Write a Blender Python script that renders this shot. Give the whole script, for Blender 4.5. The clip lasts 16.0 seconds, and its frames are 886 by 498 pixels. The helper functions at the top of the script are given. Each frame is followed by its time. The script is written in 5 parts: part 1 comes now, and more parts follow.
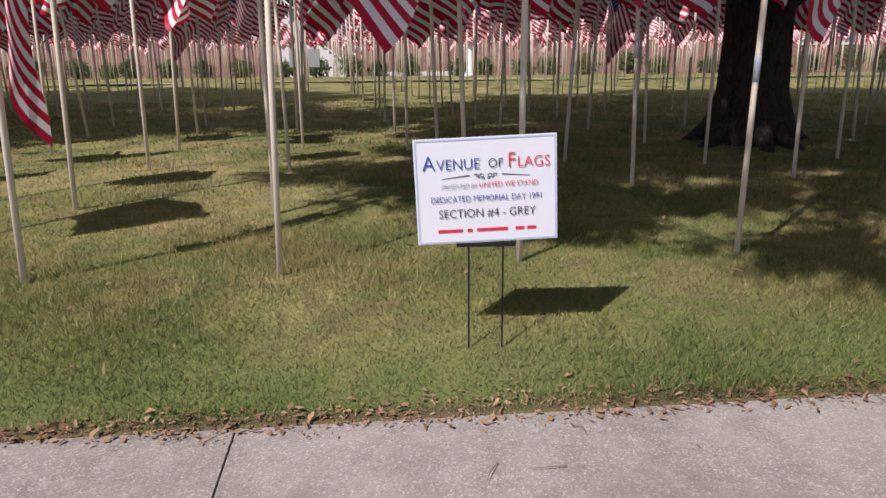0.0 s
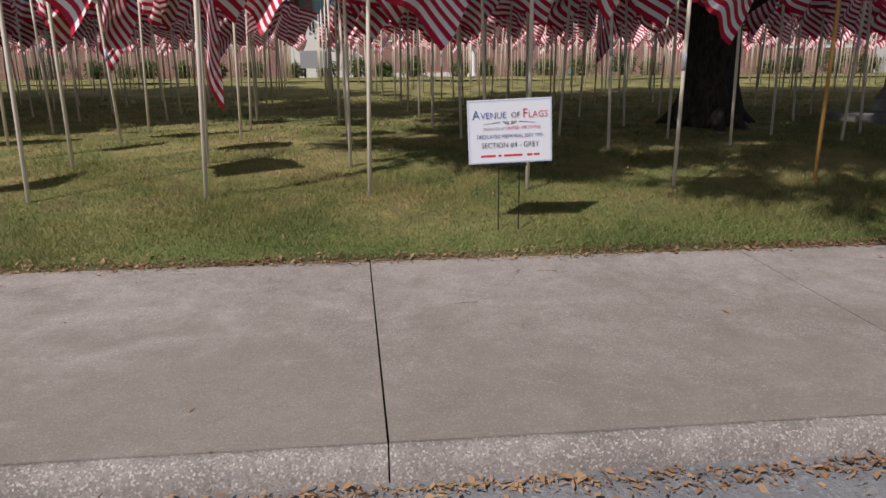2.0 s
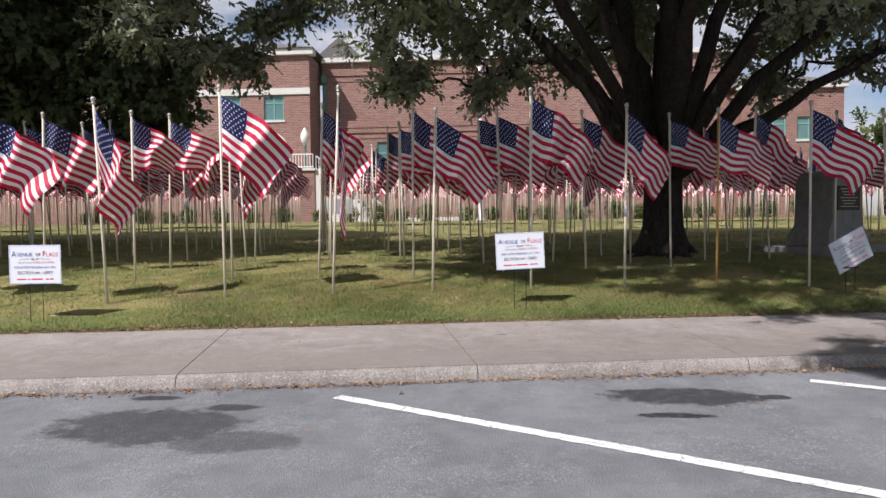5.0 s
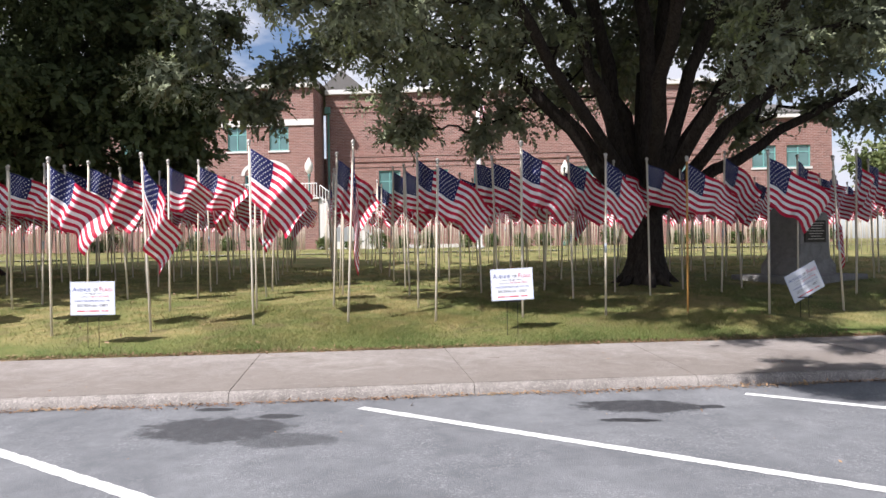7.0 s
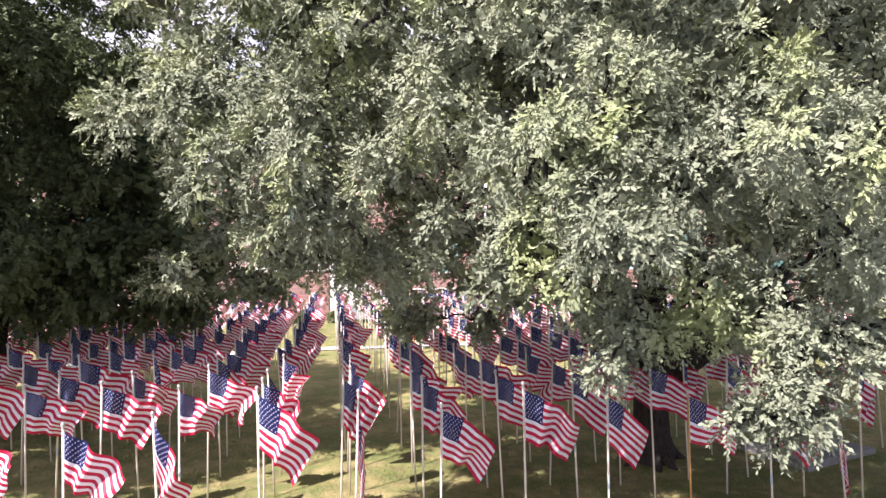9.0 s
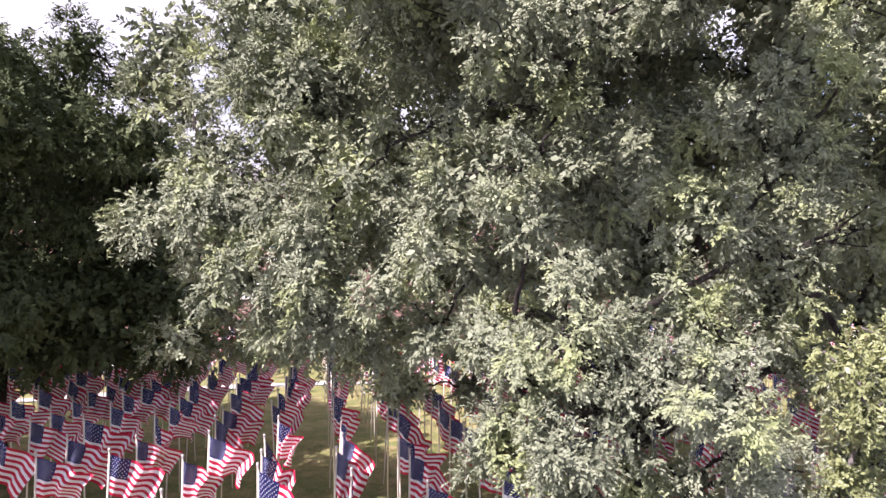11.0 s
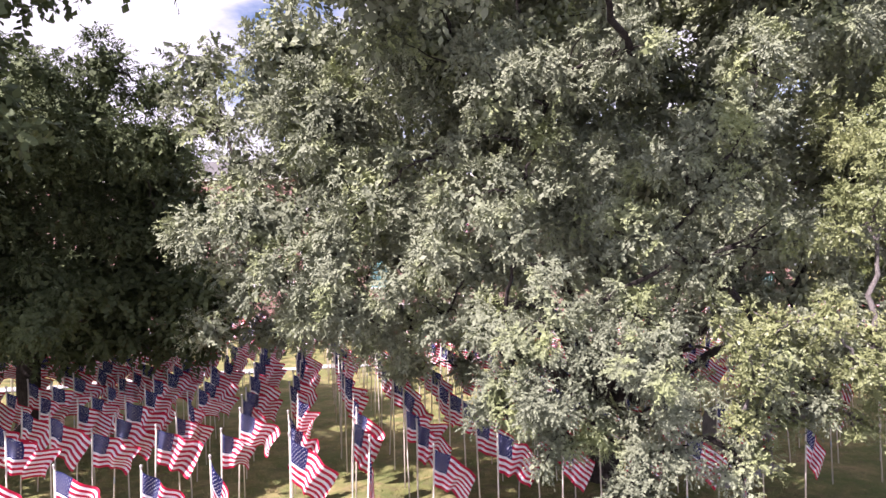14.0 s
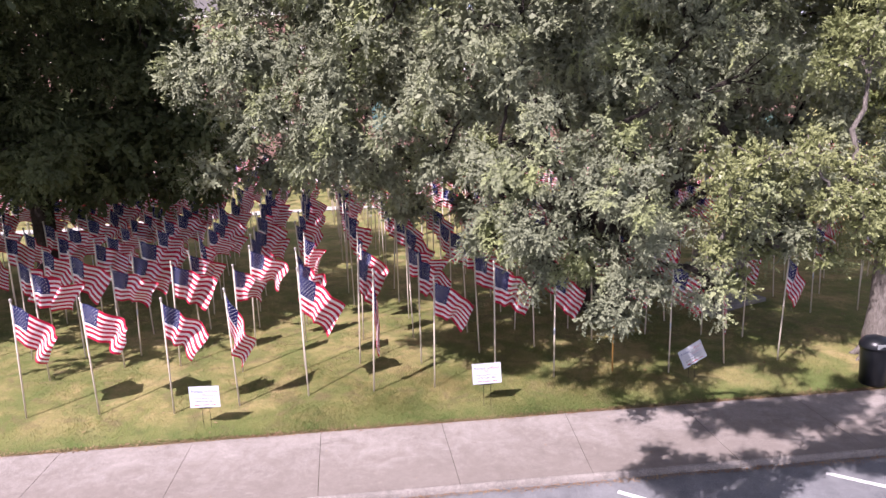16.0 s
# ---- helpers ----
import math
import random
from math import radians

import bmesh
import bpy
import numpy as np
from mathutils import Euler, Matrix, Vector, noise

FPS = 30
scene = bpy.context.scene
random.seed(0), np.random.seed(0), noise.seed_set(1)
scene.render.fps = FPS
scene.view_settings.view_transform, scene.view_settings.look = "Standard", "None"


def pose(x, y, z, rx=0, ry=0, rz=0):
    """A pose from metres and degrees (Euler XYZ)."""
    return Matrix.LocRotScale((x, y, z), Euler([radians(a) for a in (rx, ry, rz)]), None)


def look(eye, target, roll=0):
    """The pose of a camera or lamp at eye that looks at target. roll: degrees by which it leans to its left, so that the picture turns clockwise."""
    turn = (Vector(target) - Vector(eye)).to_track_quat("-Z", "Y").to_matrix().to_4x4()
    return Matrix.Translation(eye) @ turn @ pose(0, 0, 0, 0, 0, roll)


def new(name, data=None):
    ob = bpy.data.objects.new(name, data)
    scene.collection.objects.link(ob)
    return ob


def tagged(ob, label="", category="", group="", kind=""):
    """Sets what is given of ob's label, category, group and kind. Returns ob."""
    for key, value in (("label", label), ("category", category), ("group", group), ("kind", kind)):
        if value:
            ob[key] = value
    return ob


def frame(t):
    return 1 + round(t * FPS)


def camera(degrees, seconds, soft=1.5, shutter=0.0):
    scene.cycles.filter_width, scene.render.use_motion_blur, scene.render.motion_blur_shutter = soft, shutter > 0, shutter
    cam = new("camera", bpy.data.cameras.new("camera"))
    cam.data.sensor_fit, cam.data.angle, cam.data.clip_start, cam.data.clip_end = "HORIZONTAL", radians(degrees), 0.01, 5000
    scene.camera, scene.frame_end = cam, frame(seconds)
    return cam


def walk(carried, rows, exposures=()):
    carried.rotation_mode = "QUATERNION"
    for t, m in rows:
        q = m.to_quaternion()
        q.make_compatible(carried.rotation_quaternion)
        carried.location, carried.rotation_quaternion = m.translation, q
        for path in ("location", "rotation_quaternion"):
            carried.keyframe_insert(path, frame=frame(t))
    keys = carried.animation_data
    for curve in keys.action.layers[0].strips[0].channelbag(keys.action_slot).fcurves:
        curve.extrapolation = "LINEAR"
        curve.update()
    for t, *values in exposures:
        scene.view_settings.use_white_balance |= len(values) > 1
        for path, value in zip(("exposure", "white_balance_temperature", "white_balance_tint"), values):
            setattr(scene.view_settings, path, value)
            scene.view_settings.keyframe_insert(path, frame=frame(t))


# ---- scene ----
cam = camera(66.9, 16.0)
PATH = [
    (0, (0.185, -0.001, 1.294), (0.057, 1.932, 0.796), -0.6),
    (0.5, (0.18, -0.453, 1.283), (0.044, 1.48, 0.79), -0.7),
    (1, (0.127, -0.951, 1.254), (-0.001, 0.982, 0.758), -0.7),
    (1.5, (0.083, -1.485, 1.24), (-0.047, 0.448, 0.742), -0.7),
    (2, (0.001, -2.076, 1.189), (-0.12, -0.141, 0.698), -0.5),
    (2.5, (-0.048, -2.678, 1.182), (-0.175, -0.745, 0.683), -0.6),
    (3, (-0.109, -3.361, 1.17), (-0.241, -1.43, 0.663), -0.6),
    (3.5, (-0.146, -4.014, 1.215), (-0.285, -2.083, 0.712), -0.8),
    (4, (-0.2, -4.593, 1.21), (-0.338, -2.628, 0.864), -0.7),
    (4.5, (-0.208, -5.102, 1.19), (-0.345, -3.114, 1.014), -0.6),
    (4.7, (-0.217, -5.29, 1.177), (-0.353, -3.298, 1.071), -0.6),
    (6.8, (-0.09, -6.893, 1.304), (-0.226, -4.898, 1.284), -0.9),
    (7, (-0.147, -6.84, 1.369), (-0.282, -4.845, 1.364), -0.9),
    (7.5, (-0.203, -6.877, 2.09), (-0.336, -4.881, 2.112), -0.9),
    (8, (-0.201, -6.905, 2.999), (-0.335, -4.91, 3.041), -1.3),
    (8.5, (-0.16, -6.976, 3.864), (-0.3, -4.982, 3.931), -1.3),
    (9, (0.064, -7.105, 4.799), (-0.102, -5.115, 4.873), -1.4),
    (9.3, (0.12, -7.256, 5.251), (-0.038, -5.266, 5.334), -1.6),
    (9.5, (0.115, -7.35, 5.478), (-0.04, -5.363, 5.588), -0.4),
    (9.6, (0.095, -7.348, 5.57), (-0.056, -5.36, 5.678), -0.7),
    (10, (0.088, -7.495, 5.92), (-0.045, -5.506, 6.021), -0.9),
    (10.2, (0.035, -7.674, 5.998), (-0.077, -5.684, 6.106), -0.7),
    (12.3, (0.318, -8.862, 6.133), (0.173, -6.873, 6.249), 0.2),
    (12.5, (0.332, -9.032, 6.158), (0.19, -7.043, 6.267), -0.0),
    (13, (0.243, -9.488, 6.191), (0.123, -7.496, 6.283), -0.9),
    (13.5, (0.068, -9.9, 6.273), (-0.027, -7.905, 6.348), -1.3),
    (14, (0.002, -10.213, 6.278), (-0.089, -8.218, 6.343), -1.4),
    (14.5, (0.055, -10.409, 6.199), (-0.047, -8.412, 6.162), -1.1),
    (15, (0.031, -10.464, 6.33), (-0.069, -8.472, 6.139), -1.5),
    (15.5, (0.043, -10.444, 6.351), (-0.065, -8.465, 6.045), -1.6),
    (16, (0.137, -10.487, 6.228), (0.021, -8.524, 5.829), -1.9),
]
EXPOSURES = [(0, 0.02, 6200, 22), (1.5, -0.27, 6300, 19), (2.5, -0.40, 6300, 18), (3.5, -0.44, 6100, 18), (4.7, 0.02, 6100, 16), (7, 0.54, 6050, 16), (8, 0.86, 6100, 20), (9.3, 1.26, 6100, 28), (10, 1.14, 6050, 31), (13, 1.13, 6100, 35), (14.2, 1.10, 6100, 35), (15, 0.97, 6100, 37), (16, 0.75, 6150, 35)]
walk(cam, [(t, look(eye, target, roll)) for t, eye, target, roll in PATH], EXPOSURES)

# ---- world and sun ----
SUN_TO = Vector((-0.56, -0.70, 1.0)).normalized()
world = bpy.data.worlds.new("sky")
scene.world = world
world.use_nodes = True
wn, wl = world.node_tree.nodes, world.node_tree.links
wn.clear()
w_out = wn.new("ShaderNodeOutputWorld")
w_bg = wn.new("ShaderNodeBackground")
w_sky = wn.new("ShaderNodeTexSky")
w_sky.sky_type = "NISHITA"
w_sky.sun_disc = False
w_sky.sun_elevation = math.asin(SUN_TO.z)
w_sky.sun_rotation = math.atan2(SUN_TO.x, SUN_TO.y)
w_sky.air_density, w_sky.dust_density, w_sky.ozone_density = 1.0, 0.8, 1.0
w_co = wn.new("ShaderNodeTexCoord")
w_map = wn.new("ShaderNodeMapping")
w_map.inputs["Scale"].default_value = (1.0, 1.0, 2.6)
w_noise = wn.new("ShaderNodeTexNoise")
w_noise.inputs["Scale"].default_value = 2.3
w_noise.inputs["Detail"].default_value = 8.0
w_noise.inputs["Roughness"].default_value = 0.58
w_ramp = wn.new("ShaderNodeValToRGB")
w_ramp.color_ramp.elements[0].position, w_ramp.color_ramp.elements[1].position = 0.44, 0.57
w_mix = wn.new("ShaderNodeMixRGB")
w_mix.inputs["Color2"].default_value = (7.3, 7.35, 7.5, 1)
wl.new(w_co.outputs["Generated"], w_map.inputs["Vector"])
wl.new(w_map.outputs["Vector"], w_noise.inputs["Vector"])
# one larger bank of cloud low over the street's end
w_dot = wn.new("ShaderNodeVectorMath")
w_dot.operation = "DOT_PRODUCT"
w_dot.inputs[1].default_value = Vector((-0.50, 0.79, 0.36)).normalized()
w_bank = wn.new("ShaderNodeMapRange")
w_bank.inputs["From Min"].default_value, w_bank.inputs["From Max"].default_value = 0.966, 0.992
w_bank.inputs["To Min"].default_value, w_bank.inputs["To Max"].default_value = 0.0, 0.16
w_sum = wn.new("ShaderNodeMath")
w_sum.operation = "ADD"
wl.new(w_co.outputs["Generated"], w_dot.inputs[0])
wl.new(w_dot.outputs["Value"], w_bank.inputs["Value"])
wl.new(w_bank.outputs["Result"], w_sum.inputs[0])
wl.new(w_noise.outputs["Fac"], w_sum.inputs[1])
wl.new(w_sum.outputs["Value"], w_ramp.inputs["Fac"])
wl.new(w_ramp.outputs["Color"], w_mix.inputs["Fac"])
wl.new(w_sky.outputs["Color"], w_mix.inputs["Color1"])
wl.new(w_mix.outputs["Color"], w_bg.inputs["Color"])
wl.new(w_bg.outputs["Background"], w_out.inputs["Surface"])
w_bg.inputs["Strength"].default_value = 0.080

sun = new("sun", bpy.data.lights.new("sun", "SUN"))
sun.data.energy, sun.data.angle, sun.data.color = 5.5, radians(0.55), (1.0, 0.95, 0.87)
sun.matrix_world = look((0, 0, 40), Vector((0, 0, 40)) - SUN_TO)


# ---- material helpers ----
class Nodes:
    """A small wrapper that strings shader nodes together."""

    def __init__(self, name):
        self.mat = bpy.data.materials.new(name)
        self.mat.use_nodes = True
        self.tree = self.mat.node_tree
        self.tree.nodes.clear()
        self.out = self.add("ShaderNodeOutputMaterial")

    def add(self, kind, **inputs):
        return self.tree.nodes.new(kind)

    def put(self, socket, value):
        if isinstance(value, bpy.types.NodeSocket):
            self.tree.links.new(value, socket)
        elif value is not None:
            socket.default_value = value

    def math(self, op, a, b=0.0, c=0.0, clamp=False):
        n = self.add("ShaderNodeMath")
        n.operation, n.use_clamp = op, clamp
        for socket, value in zip(n.inputs, (a, b, c)):
            self.put(socket, value)
        return n.outputs[0]

    def position(self):
        return self.add("ShaderNodeNewGeometry").outputs["Position"]

    def local(self):
        return self.add("ShaderNodeTexCoord").outputs["Object"]

    def noise(self, vector, scale, detail=4.0, rough=0.55, distort=0.0):
        n = self.add("ShaderNodeTexNoise")
        self.put(n.inputs["Vector"], vector)
        n.inputs["Scale"].default_value, n.inputs["Detail"].default_value = scale, detail
        n.inputs["Roughness"].default_value, n.inputs["Distortion"].default_value = rough, distort
        return n.outputs["Fac"]

    def voronoi(self, vector, scale, feature="F1", out="Distance"):
        n = self.add("ShaderNodeTexVoronoi")
        n.feature = feature
        self.put(n.inputs["Vector"], vector)
        n.inputs["Scale"].default_value = scale
        return n.outputs[out]

    def ramp(self, value, *stops):
        n = self.add("ShaderNodeValToRGB")
        e = n.color_ramp.elements
        while len(e) < len(stops):
            e.new(0.5)
        for el, (p, c) in zip(e, stops):
            el.position = p
            el.color = (*c, 1) if isinstance(c, tuple) else (c, c, c, 1)
        self.put(n.inputs["Fac"], value)
        return n.outputs["Color"]

    def mix(self, fac, a, b, kind="MIX"):
        n = self.add("ShaderNodeMixRGB")
        n.blend_type = kind
        self.put(n.inputs["Fac"], fac)
        for socket, value in ((n.inputs["Color1"], a), (n.inputs["Color2"], b)):
            self.put(socket, (*value, 1) if isinstance(value, tuple) else value)
        return n.outputs["Color"]

    def scaled(self, vector, xyz):
        n = self.add("ShaderNodeMapping")
        self.put(n.inputs["Vector"], vector)
        n.inputs["Scale"].default_value = xyz
        return n.outputs["Vector"]

    def bump(self, height, strength=0.3, distance=0.01):
        n = self.add("ShaderNodeBump")
        n.inputs["Strength"].default_value, n.inputs["Distance"].default_value = strength, distance
        self.put(n.inputs["Height"], height)
        return n.outputs["Normal"]

    def surface(self, color, rough=0.8, metal=0.0, normal=None, spec=0.5, translucent=0.0, coat=0.0):
        n = self.add("ShaderNodeBsdfPrincipled")
        self.put(n.inputs["Base Color"], (*color, 1) if isinstance(color, tuple) else color)
        self.put(n.inputs["Roughness"], rough)
        self.put(n.inputs["Metallic"], metal)
        self.put(n.inputs["Specular IOR Level"], spec)
        self.put(n.inputs["Coat Weight"], coat)
        if normal is not None:
            self.put(n.inputs["Normal"], normal)
        result = n.outputs[0]
        if translucent:
            t = self.add("ShaderNodeBsdfTranslucent")
            self.put(t.inputs["Color"], (*color, 1) if isinstance(color, tuple) else color)
            m = self.add("ShaderNodeMixShader")
            m.inputs[0].default_value = translucent
            self.tree.links.new(result, m.inputs[1])
            self.tree.links.new(t.outputs[0], m.inputs[2])
            result = m.outputs[0]
        self.tree.links.new(result, self.out.inputs["Surface"])
        return self.mat

    def island(self):
        return self.add("ShaderNodeNewGeometry").outputs["Random Per Island"]

    def own(self):
        return self.add("ShaderNodeObjectInfo").outputs["Random"]


def mat_plain(name, color, rough=0.6, metal=0.0, grain=25.0, amount=0.18, bump=0.1):
    m = Nodes(name)
    p = m.local()
    f = m.noise(p, grain, 5)
    g = m.noise(p, grain * 0.12, 3)
    k = m.math("ADD", m.math("MULTIPLY", f, amount), m.math("MULTIPLY", g, amount))
    c = m.mix(k, color, tuple(v * 0.45 for v in color))
    return m.surface(c, m.math("ADD", m.math("MULTIPLY", f, 0.15), rough - 0.07), metal, m.bump(f, bump, 0.004))


def lawn_color(m, p):
    broad = m.noise(p, 0.55, 4, 0.6, 0.6)
    mid = m.noise(p, 2.6, 5, 0.65, 0.4)
    fine = m.noise(p, 38.0, 4, 0.7)
    mixv = m.math("ADD", m.math("MULTIPLY", broad, 0.6), m.math("MULTIPLY", mid, 0.4))
    c = m.ramp(mixv, (0.34, (0.129, 0.168, 0.046)), (0.46, (0.245, 0.245, 0.085)), (0.56, (0.375, 0.317, 0.136)), (0.68, (0.497, 0.392, 0.199)))
    clump = m.ramp(m.noise(p, 1.25, 4, 0.62, 0.7), (0.47, 0.0), (0.60, 0.62))
    c = m.mix(clump, c, (0.124, 0.178, 0.050))
    thatch = m.ramp(m.noise(p, 2.1, 5, 0.68, 0.8), (0.52, 0.0), (0.66, 0.7))
    c = m.mix(thatch, c, (0.205, 0.155, 0.085))
    sep = m.add("ShaderNodeSeparateXYZ")
    m.put(sep.inputs[0], p)
    back = m.math("SUBTRACT", m.math("SUBTRACT", sep.outputs[1], 2.38), m.math("MULTIPLY", sep.outputs[0], 0.157))
    lush = m.math("ADD", m.math("MULTIPLY", back, -0.95), m.math("MULTIPLY", mid, 1.9))
    c = m.mix(m.math("MULTIPLY", m.math("SUBTRACT", lush, 0.10, clamp=True), 0.85, clamp=True), c, (0.078, 0.152, 0.033))
    soil = m.math("SUBTRACT", m.math("MULTIPLY", m.noise(p, 9.0, 4, 0.6), 1.7), m.math("MULTIPLY", m.math("ABSOLUTE", m.math("ADD", back, 0.0)), 8.5), clamp=True)
    c = m.mix(soil, c, (0.125, 0.080, 0.052))
    return c, fine


def mat_lawn():
    m = Nodes("turf")
    p = m.position()
    c, fine = lawn_color(m, p)
    c = m.mix(m.ramp(fine, (0.38, 0.15), (0.75, 0.7)), c, (0.11, 0.105, 0.045))
    return m.surface(c, 0.95, 0, m.bump(fine, 0.7, 0.03), 0.15)


def mat_blades():
    m = Nodes("grass blade")
    c, fine = lawn_color(m, m.position())
    r = m.island()
    c = m.mix(m.ramp(r, (0.0, 0.0), (0.80, 0.14), (0.90, 0.60), (1.0, 0.8)), c, (0.46, 0.40, 0.19))
    c = m.mix(m.ramp(r, (0.0, 0.6), (0.40, 0.0)), c, (0.086, 0.142, 0.036))
    return m.surface(c, 0.6, 0, None, 0.3, 0.42)


def mat_asphalt(stains):
    m = Nodes("asphalt")
    p = m.position()
    fine = m.noise(p, 130.0, 4, 0.7)
    agg = m.voronoi(p, 95.0)
    broad = m.noise(p, 0.7, 5, 0.6, 0.5)
    mid = m.noise(p, 5.0, 5, 0.6)
    c = m.ramp(m.math("ADD", m.math("MULTIPLY", broad, 0.6), m.math("MULTIPLY", mid, 0.4)), (0.36, (0.125, 0.130, 0.139)), (0.64, (0.215, 0.220, 0.230)))
    grit = m.voronoi(p, 75.0, "F1", "Color")
    coarse = m.ramp(m.noise(p, 1.5, 4, 0.6, 0.8), (0.44, 0.08), (0.60, 0.75))
    c = m.mix(m.math("MULTIPLY", m.ramp(grit, (0.55, 0.0), (0.92, 1.0)), coarse), c, (0.30, 0.30, 0.31))
    c = m.mix(m.ramp(fine, (0.55, 0.0), (0.8, 0.55)), c, (0.34, 0.335, 0.325))
    c = m.mix(m.ramp(agg, (0.0, 0.5), (0.35, 0.0)), c, (0.085, 0.086, 0.09))
    sep = m.add("ShaderNodeSeparateXYZ")
    m.put(sep.inputs[0], p)
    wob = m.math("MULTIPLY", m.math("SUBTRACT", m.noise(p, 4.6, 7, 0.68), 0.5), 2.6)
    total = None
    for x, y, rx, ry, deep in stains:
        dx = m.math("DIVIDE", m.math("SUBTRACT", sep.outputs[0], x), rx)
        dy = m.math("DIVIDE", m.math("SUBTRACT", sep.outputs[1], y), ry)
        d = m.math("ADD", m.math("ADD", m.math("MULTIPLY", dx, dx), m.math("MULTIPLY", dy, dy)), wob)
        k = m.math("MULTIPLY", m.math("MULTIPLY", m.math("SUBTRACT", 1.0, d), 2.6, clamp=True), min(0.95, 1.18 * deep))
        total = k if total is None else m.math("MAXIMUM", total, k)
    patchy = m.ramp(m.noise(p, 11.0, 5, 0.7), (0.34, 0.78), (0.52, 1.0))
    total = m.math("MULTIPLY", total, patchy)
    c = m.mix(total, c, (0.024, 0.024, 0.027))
    return m.surface(c, m.math("SUBTRACT", 0.92, m.math("MULTIPLY", total, 0.25)), 0, m.bump(m.math("ADD", fine, agg), 0.5, 0.006), 0.35)


def mat_concrete(name, light, dark, speckle=0.35, size=1.0, soiled=None):
    m = Nodes(name)
    p = m.position()
    broad = m.noise(p, 0.9, 5, 0.62, 0.8)
    mid = m.noise(p, 7.0, 6, 0.65)
    fine = m.noise(p, 120.0, 3, 0.7)
    k = m.math("ADD", m.math("MULTIPLY", broad, 0.55), m.math("MULTIPLY", mid, 0.45))
    c = m.ramp(k, (0.37, dark), (0.59, light))
    grit = m.voronoi(p, 150.0 / size, "F1", "Color")
    grit2 = m.voronoi(p, 75.0 / size, "F1", "Color")
    c = m.mix(m.ramp(grit, (0.62, 0.0), (0.9, speckle)), c, tuple(min(0.8, v * 1.7) for v in light))
    c = m.mix(m.ramp(grit2, (0.0, 0.8 * speckle), (0.22, 0.0)), c, tuple(v * 0.6 for v in dark))
    c = m.mix(m.ramp(fine, (0.30, speckle), (0.5, 0.0)), c, tuple(v * 0.55 for v in dark))
    c = m.mix(m.math("MULTIPLY", m.own(), 0.13), c, dark)
    if soiled:
        sep = m.add("ShaderNodeSeparateXYZ")
        m.put(sep.inputs[0], p)
        v = m.math("SUBTRACT", m.math("SUBTRACT", sep.outputs[1], 2.38), m.math("MULTIPLY", sep.outputs[0], 0.157))
        grime = m.math("ADD", m.math("MULTIPLY", v, -0.42), m.math("MULTIPLY", m.noise(p, 1.7, 6, 0.66, 0.9), 2.2))
        c = m.mix(m.ramp(m.math("SUBTRACT", grime, 1.05), (0.2, 0.0), (0.85, 0.62)), c, soiled)
        pale = m.ramp(m.noise(p, 5.5, 6, 0.7, 0.5), (0.60, 0.0), (0.74, 0.45))
        c = m.mix(pale, c, tuple(min(0.8, q * 1.25) for q in light))
    return m.surface(c, 0.9, 0, m.bump(m.math("ADD", fine, mid), 0.35, 0.006), 0.3)


def mat_paint_line():
    m = Nodes("worn road paint")
    p = m.position()
    crack = m.voronoi(p, 7.5, "DISTANCE_TO_EDGE")
    wear = m.noise(p, 26.0, 5, 0.7)
    c = m.mix(m.ramp(wear, (0.54, 0.0), (0.66, 0.75)), (0.74, 0.74, 0.72), (0.30, 0.30, 0.31))
    c = m.mix(m.ramp(m.math("ADD", crack, m.math("MULTIPLY", m.noise(p, 14.0, 4, 0.6), 0.07)), (0.030, 0.9), (0.052, 0.0)), c, (0.10, 0.10, 0.105))
    return m.surface(c, 0.75, 0, m.bump(m.math("ADD", wear, crack), 0.3, 0.004), 0.4)


def mat_brick():
    m = Nodes("red brick")
    p = m.position()
    n = m.add("ShaderNodeTexBrick")
    sep = m.add("ShaderNodeSeparateXYZ")
    com = m.add("ShaderNodeCombineXYZ")
    m.put(sep.inputs[0], p)
    m.put(com.inputs[0], m.math("ADD", sep.outputs[0], sep.outputs[1]))
    m.put(com.inputs[1], sep.outputs[2])
    m.put(n.inputs["Vector"], com.outputs[0])
    n.inputs["Scale"].default_value = 1.0
    n.inputs["Brick Width"].default_value, n.inputs["Row Height"].default_value = 0.40, 0.13
    n.inputs["Mortar Size"].default_value = 0.016
    n.inputs["Color1"].default_value, n.inputs["Color2"].default_value = (0.160, 0.078, 0.067, 1), (0.275, 0.140, 0.118, 1)
    n.inputs["Mortar"].default_value = (0.38, 0.31, 0.27, 1)
    stain = m.noise(p, 0.35, 5, 0.6)
    c = m.mix(m.ramp(stain, (0.4, 0.0), (0.75, 0.45)), n.outputs["Color"], (0.24, 0.12, 0.09))
    return m.surface(c, 0.9, 0, m.bump(n.outputs["Fac"], 0.4, 0.01), 0.2)


def mat_bark(name, light, dark):
    m = Nodes(name)
    p = m.scaled(m.position(), (1.0, 1.0, 0.28))
    ridge = m.noise(p, 22.0, 7, 0.68, 1.2)
    patch = m.noise(m.position(), 2.4, 4)
    c = m.ramp(ridge, (0.34, dark), (0.62, light))
    c = m.mix(m.ramp(patch, (0.5, 0.0), (0.7, 0.4)), c, tuple(v * 1.25 for v in light))
    return m.surface(c, 0.95, 0, m.bump(ridge, 0.9, 0.05), 0.2)


